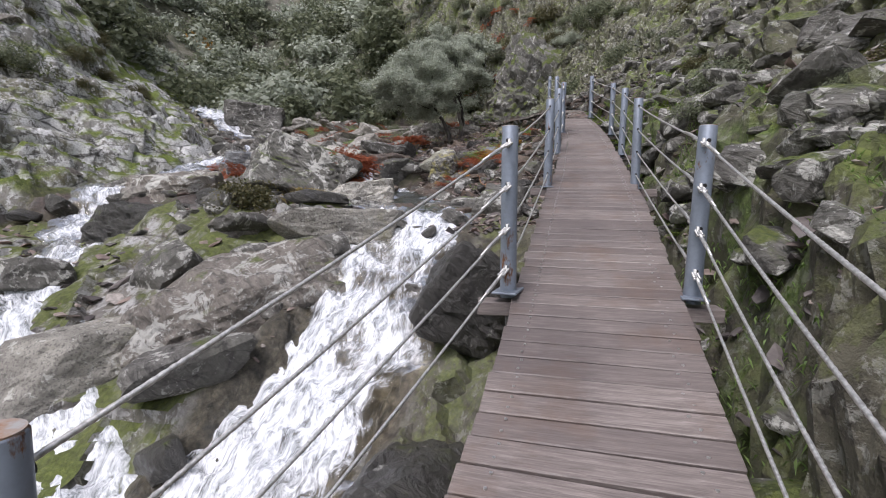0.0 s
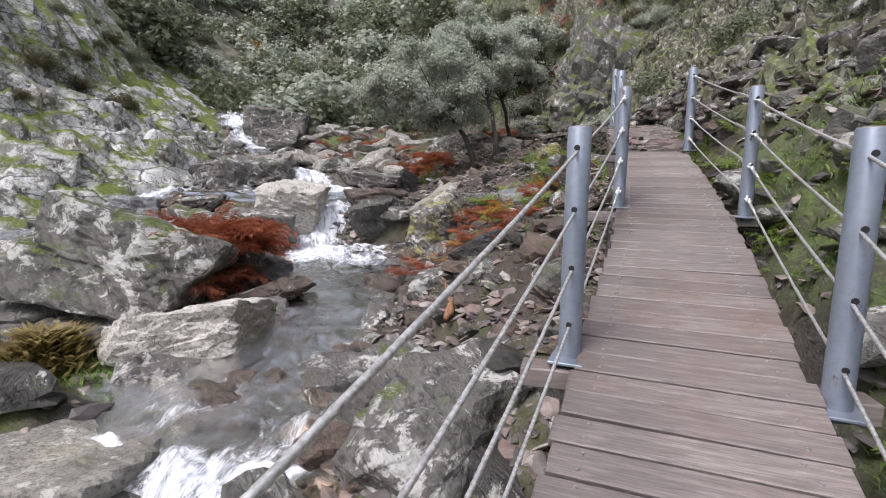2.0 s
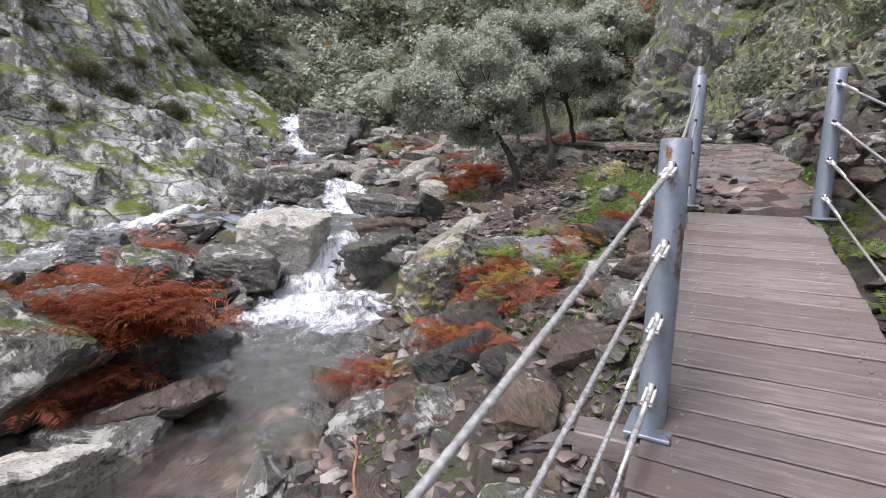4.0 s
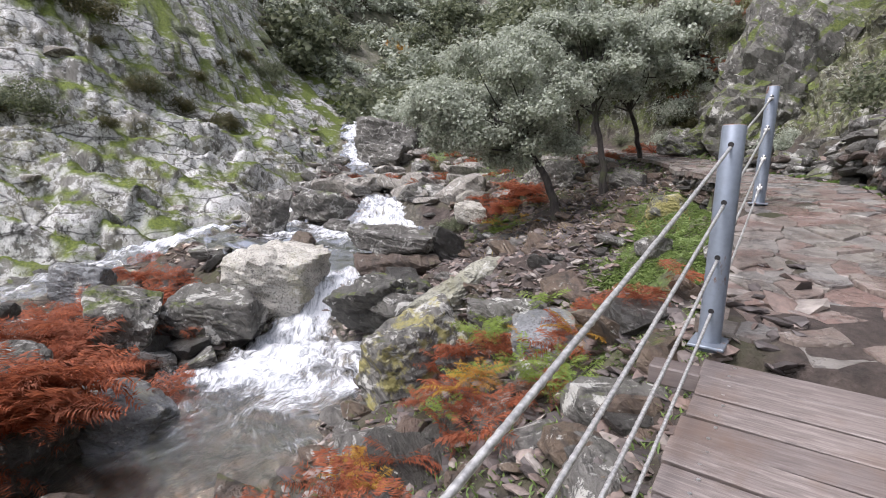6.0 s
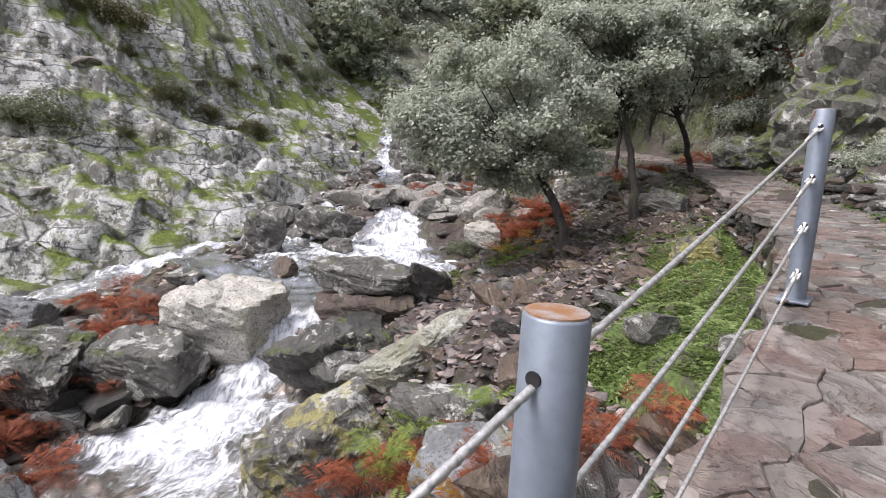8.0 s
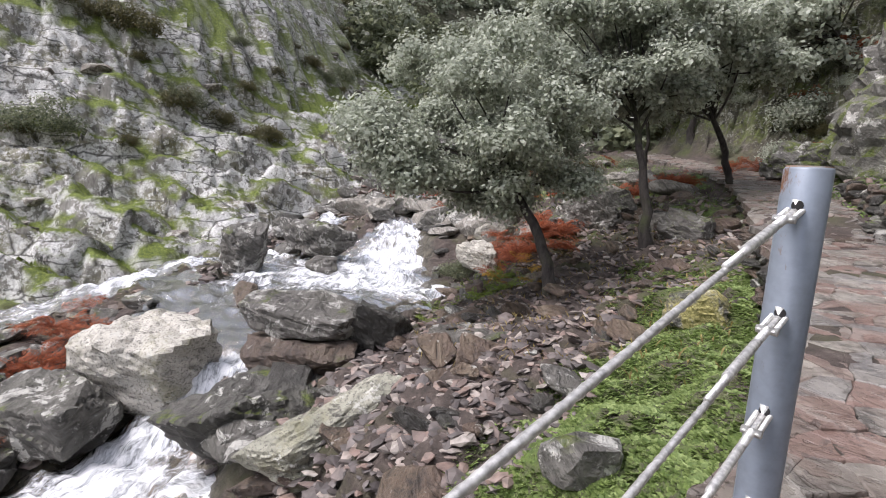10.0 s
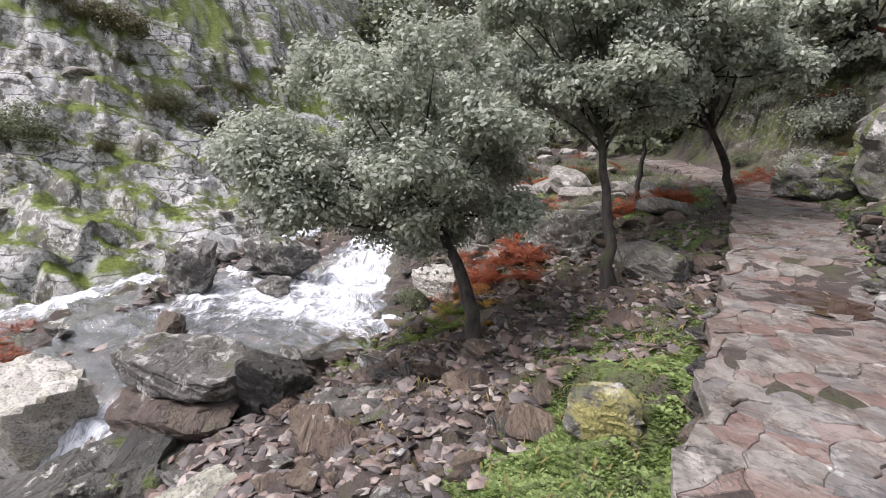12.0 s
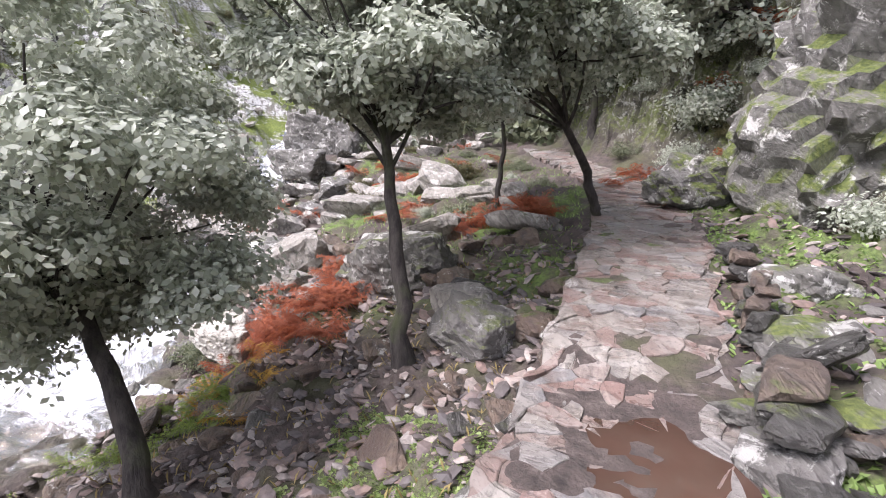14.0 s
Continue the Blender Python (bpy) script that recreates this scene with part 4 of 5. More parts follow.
def ribbon(name, label, pts, widths, foam_of, seed, material=WATER, across=34, per=0.05):
    """A stream's surface along a line, whiter where it falls."""
    pts = np.asarray(pts, float)
    s0 = np.concatenate([[0], np.cumsum(np.linalg.norm(np.diff(pts, axis=0), axis=1))])
    n = int(s0[-1] / per)
    s_ = np.linspace(0, s0[-1], n)
    k = np.ones(5) / 5
    line = np.stack([np.interp(s_, s0, pts[:, i]) for i in range(3)], 1)
    for i in (0, 1):
        line[2:-2, i] = np.convolve(line[:, i], k, "valid")
    wd = np.interp(s_, s0, widths)
    tan = np.gradient(line[:, :2], axis=0)
    for i in (0, 1):
        tan[:, i] = np.convolve(np.pad(tan[:, i], 12, "edge"), np.ones(25) / 25, "valid")
    tan /= np.linalg.norm(tan, axis=1)[:, None]
    nor = np.stack([-tan[:, 1], tan[:, 0]], 1)
    u = np.linspace(-1, 1, across)
    edge = np.stack([1 + 0.3 * fbm(np.stack([s_ * 1.4, 0 * s_ + 5 * k_, 0 * s_], 1), seed + 20, 4) for k_ in (0, 1)], 1)
    ragged = np.where(u[None] < 0, edge[:, :1], edge[:, 1:])
    xy = line[:, None, :2] + nor[:, None] * (u[None, :] * wd[:, None] * ragged)[:, :, None]
    z = np.repeat(line[:, 2:3], across, 1)
    drop = np.abs(np.gradient(line[:, 2]) / np.gradient(s_))
    fo = np.clip(drop * 2.0 - 0.15, 0, 1)
    tail = fo.copy()
    for i in range(1, n):
        tail[i] = max(fo[i], tail[i - 1] * (1 - per / 0.62))
    fo = np.clip(tail * 1.0 + foam_of(line[:, 1]), 0, 1)
    q = np.stack([xy[:, :, 0].ravel(), xy[:, :, 1].ravel(), z.ravel()], 1)
    rough = np.repeat(0.012 + 0.09 * fo, across)
    q[:, 2] += rough * (fbm(q * np.array([4.0, 4.0, 1.5]), seed, 4) + 0.3 * np.abs(fbm(q * np.array([8.0, 8.0, 3.0]), seed + 3, 3))) - 0.05 * np.tile(np.abs(u) ** 4, n)
    fo = np.repeat(fo, across) * (1 - 0.7 * np.tile(np.abs(u) ** 4, n)) + 0.3 * (0.2 + np.repeat(fo, across)) * fbm(q * 1.6, seed + 5, 3)
    me = mesh_of(name, q, grid_faces(n, across), material, smooth=True)
    put_mask(me, "foam", np.clip(fo, 0, 1))
    uvl = me.uv_layers.new(name="flow")
    vi = np.zeros(len(me.loops), dtype=np.int32)
    me.loops.foreach_get("vertex_index", vi)
    uvs = np.stack([np.tile(u, n) * np.repeat(wd, across), np.repeat(s_, across)], 1)
    uvl.data.foreach_set("uv", uvs[vi].ravel().astype(np.float32))
    ob = tagged(new(name, me), label, "stream", kind="structure")
    ob.visible_shadow = False
    return ob


ys = np.array([36, 33, 31.8, 31, 29, 27, 25, 23.5, 22, 20.5, 19.6, 18.9, 18.4, 17.6, 16.5, 15.4, 14.6, 14.25, 13.95, 13.7, 13, 12, 11, 10, 9.2, 8.5, 8.1, 7.5, 6.6, 5.5, 4.5, 3.5, 2, 0, -3, -8])
ribbon("water", "clear mountain stream with white falls over rocks", np.stack([mid(ys), ys, bed(ys) + 0.15 + 0.2 * step(22, 25, ys)], 1), half(ys) * 1.15, lambda y: table(y, 0, 0.42, 6.6, 0.42, 7.9, 0.5, 8.7, 0.3, 11, 0.3, 11.7, 0.5, 12.4, 0.75, 13.6, 0.85, 14.4, 0.75, 14.8, 0.25, 15.6, 0.5, 16.5, 0.72, 17.5, 0.85, 18.4, 0.92, 20, 0.85, 20.6, 0.05, 23.6, 0.05, 24.6, 0.9, 31, 0.9), 11)
ribbon("water", "side arm of the stream, white and broken", [(-6.6, 16.9, 2.16), (-7.2, 15.9, 2.1), (-7.38, 15.2, 2.0), (-7.25, 14.3, 1.84), (-6.9, 13.3, 1.66), (-6.9, 12.2, 1.42), (-6.8, 10.9, 1.18), (-6.4, 9.7, 1.08), (-6.15, 9.3, 0.95), (-5.9, 8.95, 0.5), (-5.2, 8.2, 0.36), (-4.5, 7.0, 0.15), (-3.7, 5.9, -0.15), (-3.1, 4.9, -0.75), (-2.5, 3.8, -1.5), (-1.9, 2.2, -2.1), (-1.5, 0, -2.7)],
       (0.4, 0.45, 0.5, 0.55, 0.55, 0.6, 0.6, 0.6, 0.65, 0.7, 0.9, 0.9, 0.95, 1.1, 1.2, 1.2, 1.2), lambda y: table(y, 5, 0.75, 9, 0.75, 10, 0.4, 13.5, 0.4, 14.5, 0.85, 15.6, 0.85, 16.4, 0.3), 12)
ribbon("water", "narrow side fall beside the mossy boulder", [(-1.35, 16.3, 2.04), (-1.05, 15.8, 1.98), (-0.98, 15.4, 1.75), (-0.95, 15.0, 1.4), (-1.0, 14.5, 1.2), (-1.15, 14.0, 1.12), (-1.5, 13.5, 1.09)], (0.3, 0.22, 0.2, 0.22, 0.25, 0.3, 0.4), lambda y: 0.7 + 0 * y, 13, across=12)
ribbon("water", "upper white fall beside the pool", [(-8.3, 19.4, 2.8), (-7.8, 18.6, 2.6), (-7.3, 17.8, 2.35), (-6.9, 17.1, 2.15), (-6.0, 16.7, 2.06)], (0.4, 0.35, 0.3, 0.4, 0.6), lambda y: 0.65 + 0 * y, 14, across=12)

# ---- boardwalk ----
boardwalk = tagged(new("boardwalk"), "weathered grey-brown plank boardwalk on steel beams", "boardwalk")
boardwalk.location = (2.1, 5.0, 0)
BW = Matrix.Translation((-2.1, -5.0, 0))


def box_mesh(name, sx, sy, sz, material, bevel=0.004):
    bm = bmesh.new()
    bmesh.ops.create_cube(bm, size=1)
    bmesh.ops.scale(bm, vec=(sx, sy, sz), verts=bm.verts)
    if bevel:
        bmesh.ops.bevel(bm, geom=list(bm.edges), offset=bevel, segments=1, affect="EDGES")
    me = bpy.data.meshes.new(name)
    bm.to_mesh(me)
    bm.free()
    me.materials.append(material)
    return me


PITCH = 0.1245
slope = math.degrees(math.atan(0.2585))
plank_mesh = box_mesh("plank", 1.0, PITCH - 0.008, 0.032, WOOD, 0.004)
screws = []
y = -1.6
rng = np.random.default_rng(21)
while y < 11.4:
    xl, xr = float(left_edge(y)), float(right_edge(y))
    c = (xl + xr) / 2
    dx = float(left_edge(y + 0.6) - left_edge(y - 0.6)) / 1.2
    turn = -math.degrees(math.atan(dx)) * 0.8
    mat_ = BW @ pose(c + rng.normal() * 0.006, y, float(way(y)) - 0.018 + rng.normal() * 0.0015, slope + rng.normal() * 0.5, rng.normal() * 0.25, turn + rng.normal() * 0.35) @ Matrix.Diagonal(((xr - xl) + 0.03, 1, 1, 1))
    part("plank", plank_mesh, boardwalk, m=mat_)
    for u in (0.11, 0.13, 0.87, 0.89):
        for dy in (-0.03,) if u in (0.11, 0.89) else (0.03,):
            screws.append((c + (u - 0.5) * (xr - xl), y + dy + (u - 0.5) * (xr - xl) * math.sin(radians(turn)), float(way(y + dy)) + 0.001))
    y += PITCH * math.cos(radians(slope))
vs, fs = joined([tube([(a, b_, z_ - 0.004), (a, b_, z_ + 0.0012)], 0.0062, 6) for a, b_, z_ in screws])
part("screw", mesh_of("screw", vs, fs, SCREW), boardwalk, "small zinc screw heads", BW)["kind"] = "stuff"
by = np.arange(-1.8, 11.6, 0.4)
for off in (0.16, 0.84):
    line = np.stack([left_edge(by) + off * (right_edge(by) - left_edge(by)), by, way(by) - 0.105], 1)
    vs, fs = tube(line, 0.055, 4)
    part("beam", mesh_of("beam", vs, fs, STEEL), boardwalk, "grey steel beam", BW)
for yy in (0.65, 2.94, 5.4, 7.25, 9.22, 11.35):
    xl, xr = float(left_edge(yy)), float(right_edge(yy))
    part("cross_beam", box_mesh("cross_beam", xr - xl + 0.42, 0.12, 0.075, WOOD, 0.006), boardwalk, "dark timber cross beam", BW @ pose((xl + xr) / 2, yy, float(way(yy)) - 0.085))
for yy in (2.94, 5.4, 7.25, 9.22):
    for xx in (float(left_edge(yy)) + 0.05, float(right_edge(yy)) - 0.05):
        base = height(xx, yy)
        top = float(way(yy)) - 0.12
        if top - base > 0.1:
            part("pillar", box_mesh("pillar", 0.22, 0.26, top - base + 0.3, DARK, 0.02), boardwalk, "dark stone pillar", BW @ pose(xx, yy, (top + base - 0.3) / 2))

# ---- railings ----
POST_H, POST_R = 0.865, 0.043


def post_mesh():
    return mesh_of("post", *tube([(0, 0, -0.03), (0, 0, 0.003), (0, 0, POST_H * 0.5), (0, 0, POST_H - 0.004), (0, 0, POST_H)], (POST_R, POST_R, POST_R, POST_R, POST_R * 0.94), 20), STEEL, True)


def disc_mesh(name, r, h, material, sides=20):
    return mesh_of(name, *tube([(0, 0, 0), (0, 0, h)], r, sides), material)


POST, TOP, COLLAR = post_mesh(), disc_mesh("cap", POST_R * 0.93, 0.003, CAP), box_mesh("base_plate", 0.2, 0.13, 0.012, STEEL, 0.003)
# solid dark plug through the post, painted as a shaded hole
HOLE_PLUG = disc_mesh("hole", 0.0105, POST_R * 2 + 0.004, HOLE_SHADE, 12)
HEIGHTS = (0.79, 0.57, 0.355, 0.14)


def turnbuckle_mesh():
    pieces = [tube([(-0.03, 0, -0.03), (-0.03, 0, 0.03)], 0.013, 8), tube([(-0.03, 0.017, 0), (0.07, 0.017, 0)], 0.008, 6), tube([(-0.03, -0.017, 0), (0.07, -0.017, 0)], 0.008, 6),
              tube([(0.06, -0.026, 0), (0.06, 0.026, 0)], 0.011, 8), tube([(0.06, 0, 0), (0.12, 0, 0)], 0.012, 8), tube([(0.12, 0, 0), (0.135, 0, 0), (0.30, 0, 0), (0.315, 0, 0)], (0.009, 0.0125, 0.0125, 0.008), 8), tube([(0.31, 0, 0), (0.40, 0, 0)], 0.0085, 8)]
    v, f = joined(pieces)
    return mesh_of("turnbuckle", v * np.array([0.85, 0.72, 0.72]), f, WIRE, True)


TURNBUCKLE = turnbuckle_mesh()


def rope_mesh(p0, p1):
    """Three strands laid round each other, sagging a little."""
    n, sides = int((p1 - p0).length / 0.011), 9
    u = np.linspace(0, 1, n)
    line = np.array(p0) + u[:, None] * np.array(p1 - p0)
    line[:, 2] -= 0.012 * np.sin(np.pi * u)
    v, f = tube(line, 0.0058, sides, cap=False)
    a_ = np.arange(sides) * 2 * np.pi / sides
    lay = 1 + 0.17 * np.cos(3 * a_[None] + 2 * np.pi * (u * (p1 - p0).length / 0.024)[:, None])
    v = (line[:, None] + (v.reshape(n, sides, 3) - line[:, None]) * lay[:, :, None]).reshape(-1, 3)
    return mesh_of("wire_rope", v, f, WIRE, True)


def railing(label, places, tight):
    """Posts with four wire ropes; at the tight posts the ropes end in turnbuckles."""
    rail = tagged(new("railing"), label, "railing")
    o = Vector(places[1])
    rail.location = o
    places = [Vector(q) for q in places]
    for i, q in enumerate(places):
        b_ = places[min(i + 1, len(places) - 1)] - places[max(i - 1, 0)]
        yaw = math.degrees(math.atan2(b_.y, b_.x))
        post = part("post", POST, rail, m=Matrix.Translation(q - o) @ pose(0, 0, 0, rng.normal() * 0.5, rng.normal() * 0.5, yaw))
        part("cap", TOP, post, "rust-stained cap", pose(0, 0, POST_H))
        part("base_plate", COLLAR, post, m=pose(0, 0, 0.004))
        for h in HEIGHTS:
            part("hole", HOLE_PLUG, post, m=pose(-POST_R - 0.002, 0, h, 0, 90, 0))
    for a, b_ in zip(places, places[1:]):
        i = places.index(a)
        for h in HEIGHTS:
            p0, p1 = a + Vector((0, 0, h)) - o, b_ + Vector((0, 0, h)) - o
            part("wire_rope", rope_mesh(p0, p1), rail)
            d = (p1 - p0).normalized()
            for end, sign in ((i, 1), (i + 1, -1)):
                if end in tight:
                    at = (p0 if sign > 0 else p1) + d * sign * (POST_R + 0.02)
                    part("turnbuckle", TURNBUCKLE, rail, "zinc turnbuckle", Matrix.Translation(at) @ (d * sign).to_track_quat("X", "Z").to_matrix().to_4x4())
    return rail


LEFT_POSTS = [(0.70, 0.93, -0.235), (1.49, 2.94, 0.47), (1.93, 5.41, 1.07), (2.24, 7.3, 1.56), (2.545, 9.25, 2.08), (2.675, 11.47, 2.69), (2.75, 13.73, 3.22)]
RIGHT_POSTS = [(1.95, 0.62, -0.12), (2.43, 2.94, 0.47), (2.775, 5.38, 1.065), (3.055, 7.15, 1.53), (3.36, 9.19, 2.04), (3.385, 11.3, 2.65)]
railing("blue-grey steel posts with four wire ropes beside the stream", LEFT_POSTS, (1, 4, 6))
railing("blue-grey steel posts with four wire ropes on the hillside", RIGHT_POSTS, (1, 4, 5))

# ---- stone path ----
path = tagged(new("pavement"), "uneven wet flagstone path of grey and reddish schist", "path", kind="structure")
rng = np.random.default_rng(5)


def cell(seeds, i, box):
    """The part of the box that is nearest to seed i: a polygon."""
    poly = list(box)
    c = seeds[i]
    d = np.linalg.norm(seeds - c, axis=1)
    for j in np.argsort(d)[1:16]:
        mid_, n_ = (seeds[j] + c) / 2, seeds[j] - c
        out = []
        for a, b_ in zip(poly, poly[1:] + poly[:1]):
            da, db = (a - mid_) @ n_, (b_ - mid_) @ n_
            if da <= 0:
                out.append(a)
            if da * db < 0:
                out.append(a + (b_ - a) * (da / (da - db)))
        poly = out
        if len(poly) < 3:
            return []
    return poly


seeds = []
for y in np.concatenate([np.arange(11.3, 14.6, 0.092), np.arange(14.66, 22, 0.066), np.arange(22, 29, 0.13)]):
    a, b_ = float(left_edge(y)), float(right_edge(y))
    k = int((b_ - a + 0.1) / (0.33 if y < 14.6 else 0.42)) + 1 + int(rng.random() < 0.4)
    for i in range(k):
        seeds.append((a - 0.03 + (b_ - a + 0.1) * (i + 0.5 + rng.uniform(-0.42, 0.42)) / k, y + rng.uniform(-0.075, 0.075) * (1 if y < 14.6 else 0.6)))
seeds = np.array(seeds)
for i, c in enumerate(seeds):
    if c[1] < 11.52:
        continue
    yc = c[1]
    box = [np.array(q) for q in ((c[0] - 0.45, yc - 0.3), (c[0] + 0.45, yc - 0.3), (c[0] + 0.45, yc + 0.3), (c[0] - 0.45, yc + 0.3))]
    poly = cell(seeds, i, box)
    if len(poly) < 3:
        continue
    poly = np.array(poly)
    cen = poly.mean(0)
    lo_, hi_ = left_edge(poly[:, 1]) - 0.05 + 0.05 * np.sin(poly[:, 1] * 9), right_edge(poly[:, 1]) + 0.06 * np.sin(poly[:, 1] * 7)
    poly[:, 0] = np.clip(poly[:, 0], lo_, hi_)
    poly = np.vstack([a_ + (b2 - a_) * u for a_, b2 in zip(poly, np.roll(poly, -1, 0)) for u in (0, 0.34, 0.67)])
    w3 = np.column_stack([poly * 11.0, np.zeros(len(poly))])
    poly = poly + 0.02 * np.column_stack([fbm(w3, 90, 3), 0.7 * fbm(w3 + 40, 91, 3)])
    poly = cen + (poly - cen) * 0.992
    n = len(poly)
    tilt = rng.normal(size=2) * 0.012
    sunk = 0.035 * math.exp(-((cen[0] - 2.22) / 0.3) ** 2 - ((cen[1] - 18.45) / 0.4) ** 2)
    z0 = way(poly[:, 1]) - sunk + rng.normal() * 0.0065 + (poly - cen) @ tilt
    inner = cen + (poly - cen) * 0.965
    v = np.vstack([np.column_stack([poly - cen, z0 - 0.07]), np.column_stack([poly - cen, z0 - 0.005]), np.column_stack([inner - cen, z0 + rng.uniform(-0.003, 0.003, n)])])
    faces = []
    for r in (0, 1):
        for j in range(n):
            faces.append((r * n + j, r * n + (j + 1) % n, (r + 1) * n + (j + 1) % n, (r + 1) * n + j))
    me = bpy.data.meshes.new("flagstone")
    me.from_pydata([tuple(q) for q in v], [], faces + [tuple(range(2 * n, 3 * n))])
    me.materials.append(FLAG)
    part("flagstone", me, path, m=pose(float(cen[0]), float(cen[1]), 0))

# puddle in the path
a = np.linspace(0, 2 * np.pi, 40, endpoint=False)
r = 1 + 0.12 * np.sin(a * 3 + 1) + 0.07 * np.sin(a * 5) + 0.04 * np.sin(a * 11)
pv = np.column_stack([2.22 + 0.33 * r * np.cos(a) - 0.1 * np.sin(a), 18.45 + 0.44 * r * np.sin(a), np.full(40, 0.0)])
pv[:, 2] = way(18.45) - 0.004
pv = np.vstack([pv, [2.22, 18.45, way(18.45) - 0.004]])
tagged(new("puddle", mesh_of("puddle", pv, [(40, i, (i + 1) % 40) for i in range(40)], PUDDLE)), "brown rain puddle on the flagstones", "puddle")

# dry walls along the path
def dry_wall(name, label, line, y0, y1, low, high, seed):
    """Stacked flat stones, each a piece of the wall."""
    r_ = np.random.default_rng(seed)
    wall = tagged(new(name), label, "wall", kind="structure")
    shapes = [block_mesh(400 + seed * 10 + i, (DARK, RUSTY, RUSTY, ROCK)[i % 4], 3, (1, 0.7, 0.42), name="stone") for i in range(6)]
    y = y0
    while y < y1:
        z, top = low(y), high(y)
        ln = r_.uniform(0.16, 0.34)
        while z < top:
            h = r_.uniform(0.06, 0.12)
            s_ = ln * r_.uniform(0.8, 1.25)
            ob = part("stone", shapes[r_.integers(6)], wall, m=pose(float(line(y)) + r_.normal() * 0.025, y + r_.normal() * 0.04, z + h / 2, r_.normal() * 4, r_.normal() * 4, 90 + r_.normal() * 14) @ Matrix.Diagonal((s_ * 1.15, s_ * 0.85, h * 2.5, 1)))
            z += h
        y += ln * 0.8


dry_wall("wall_stream", "dark dry-stone retaining wall under the path's edge", lambda y: left_edge(y) + 0.05, 13.8, 23.5, lambda y: float(bank(y)) - 0.1, lambda y: float(way(y)) - 0.15, 1)
dry_wall("wall_hill", "low dry-stone wall beside the path", lambda y: right_edge(y) + 0.16, 11.5, 16.2, lambda y: float(way(y)) - 0.1, lambda y: float(way(y)) + 0.30 + 0.12 * math.sin(y * 5), 2)
dry_wall("wall_upper", "broken low dry-stone wall beside the path", lambda y: right_edge(y) + 0.2, 17.3, 21.5, lambda y: float(way(y)) - 0.1, lambda y: float(way(y)) + 0.14 + 0.1 * math.sin(y * 6), 3)

# ---- trees ----


def leaf_cards(centres, per, spread, size, seed, flat=0.8):
    """Small pointed leaves in clumps; most face up and outwards."""
    r_ = np.random.default_rng(seed)
    n = len(centres) * per
    off = r_.normal(size=(n, 3)) * np.array([1, 1, flat])
    c = np.repeat(centres, per, 0) + off * spread
    nor = off / (np.linalg.norm(off, axis=1)[:, None] + 1e-6) + np.array([0, 0, 0.7]) + r_.normal(size=(n, 3)) * 0.55
    nor /= np.linalg.norm(nor, axis=1)[:, None]
    a = np.cross(nor, r_.normal(size=(n, 3)))
    a /= np.linalg.norm(a, axis=1)[:, None]
    b_ = np.cross(nor, a)
    s_ = size * r_.uniform(0.65, 1.35, (n, 1))
    v = np.stack([c - a * s_, c + b_ * s_ * 0.62, c + a * s_, c - b_ * s_ * 0.62], 1).reshape(-1, 3)
    return v, np.arange(n * 4).reshape(n, 4)


def crown_points(n, radii, seed, hollow=0.45):
    r_ = np.random.default_rng(seed)
    d = r_.normal(size=(n, 3))
    d /= np.linalg.norm(d, axis=1)[:, None]
    rad = (hollow + (1 - hollow) * r_.random(n) ** 0.6) * (1 + 0.28 * fbm(d * 1.9 + seed, seed, 3))
    d[:, 2] = np.where(d[:, 2] < 0, d[:, 2] * 0.75, d[:, 2])
    return d * rad[:, None] * np.array(radii)


def lobed(n, radii, seed, lobes=30):
    """Clump centres gathered in leafy lobes with gaps between them."""
    r_ = np.random.default_rng(seed)
    heart = crown_points(lobes, np.array(radii) * 0.82, seed, 0.55)
    size = 0.30 * float(np.mean(radii)) * r_.uniform(0.7, 1.25, lobes)
    d = r_.normal(size=(n, 3))
    d /= np.linalg.norm(d, axis=1)[:, None]
    d[:, 2] = np.where(d[:, 2] < -0.2, -d[:, 2], d[:, 2])
    i = np.arange(n) % lobes
    return heart, heart[i] + d * (size[i] * r_.uniform(0.55, 1.0, n))[:, None] * np.array([1.1, 1.1, 0.75])


def oak(label, base, bend, top, radii, seed, clumps=150, per=130, leaf=0.045, trunk=0.085, height_=None):
    """A holm oak: bent trunk, limbs to the clumps, a crown of small leaves."""
    r_ = np.random.default_rng(seed)
    tree = tagged(new("oak_tree"), label, "tree")
    tree.location = base
    b_, k, t_ = Vector((0, 0, -0.15)), Vector(bend) - Vector(base), Vector(top) - Vector(base)
    s_ = np.linspace(0, 1, 14)
    line = np.array([b_ * float((1 - u) ** 2) + k * float(2 * u * (1 - u)) + t_ * float(u * u) for u in s_])
    line[1:-1, :2] += r_.normal(size=(12, 2)) * 0.018
    part("trunk", mesh_of("trunk", *tube(line, trunk * (1.35 - s_) * np.where(s_ < 0.08, 1.35, 1.0), 10), BARK, True), tree, "dark rough trunk")
    heart, pts = lobed(clumps * 3, radii, seed)
    centre = np.array(t_)
    for i in range(len(heart)):
        start = line[r_.integers(8, 13)]
        end = centre + heart[i]
        m_ = (start + end) / 2 + r_.normal(size=3) * 0.12
        u = np.linspace(0, 1, 7)[:, None]
        part("limb", mesh_of("limb", *tube(start * (1 - u) ** 2 + m_ * 2 * u * (1 - u) + end * u * u, np.linspace(trunk * 0.36, 0.006, 7), 5), BARK, True), tree)
    part("crown", mesh_of("crown", *leaf_cards(centre + pts, int(per * 0.46), 0.09 * float(np.mean(radii)) / 1.45, leaf * 1.3, seed), LEAF), tree, "grey-green leathery leaves")
    return tree


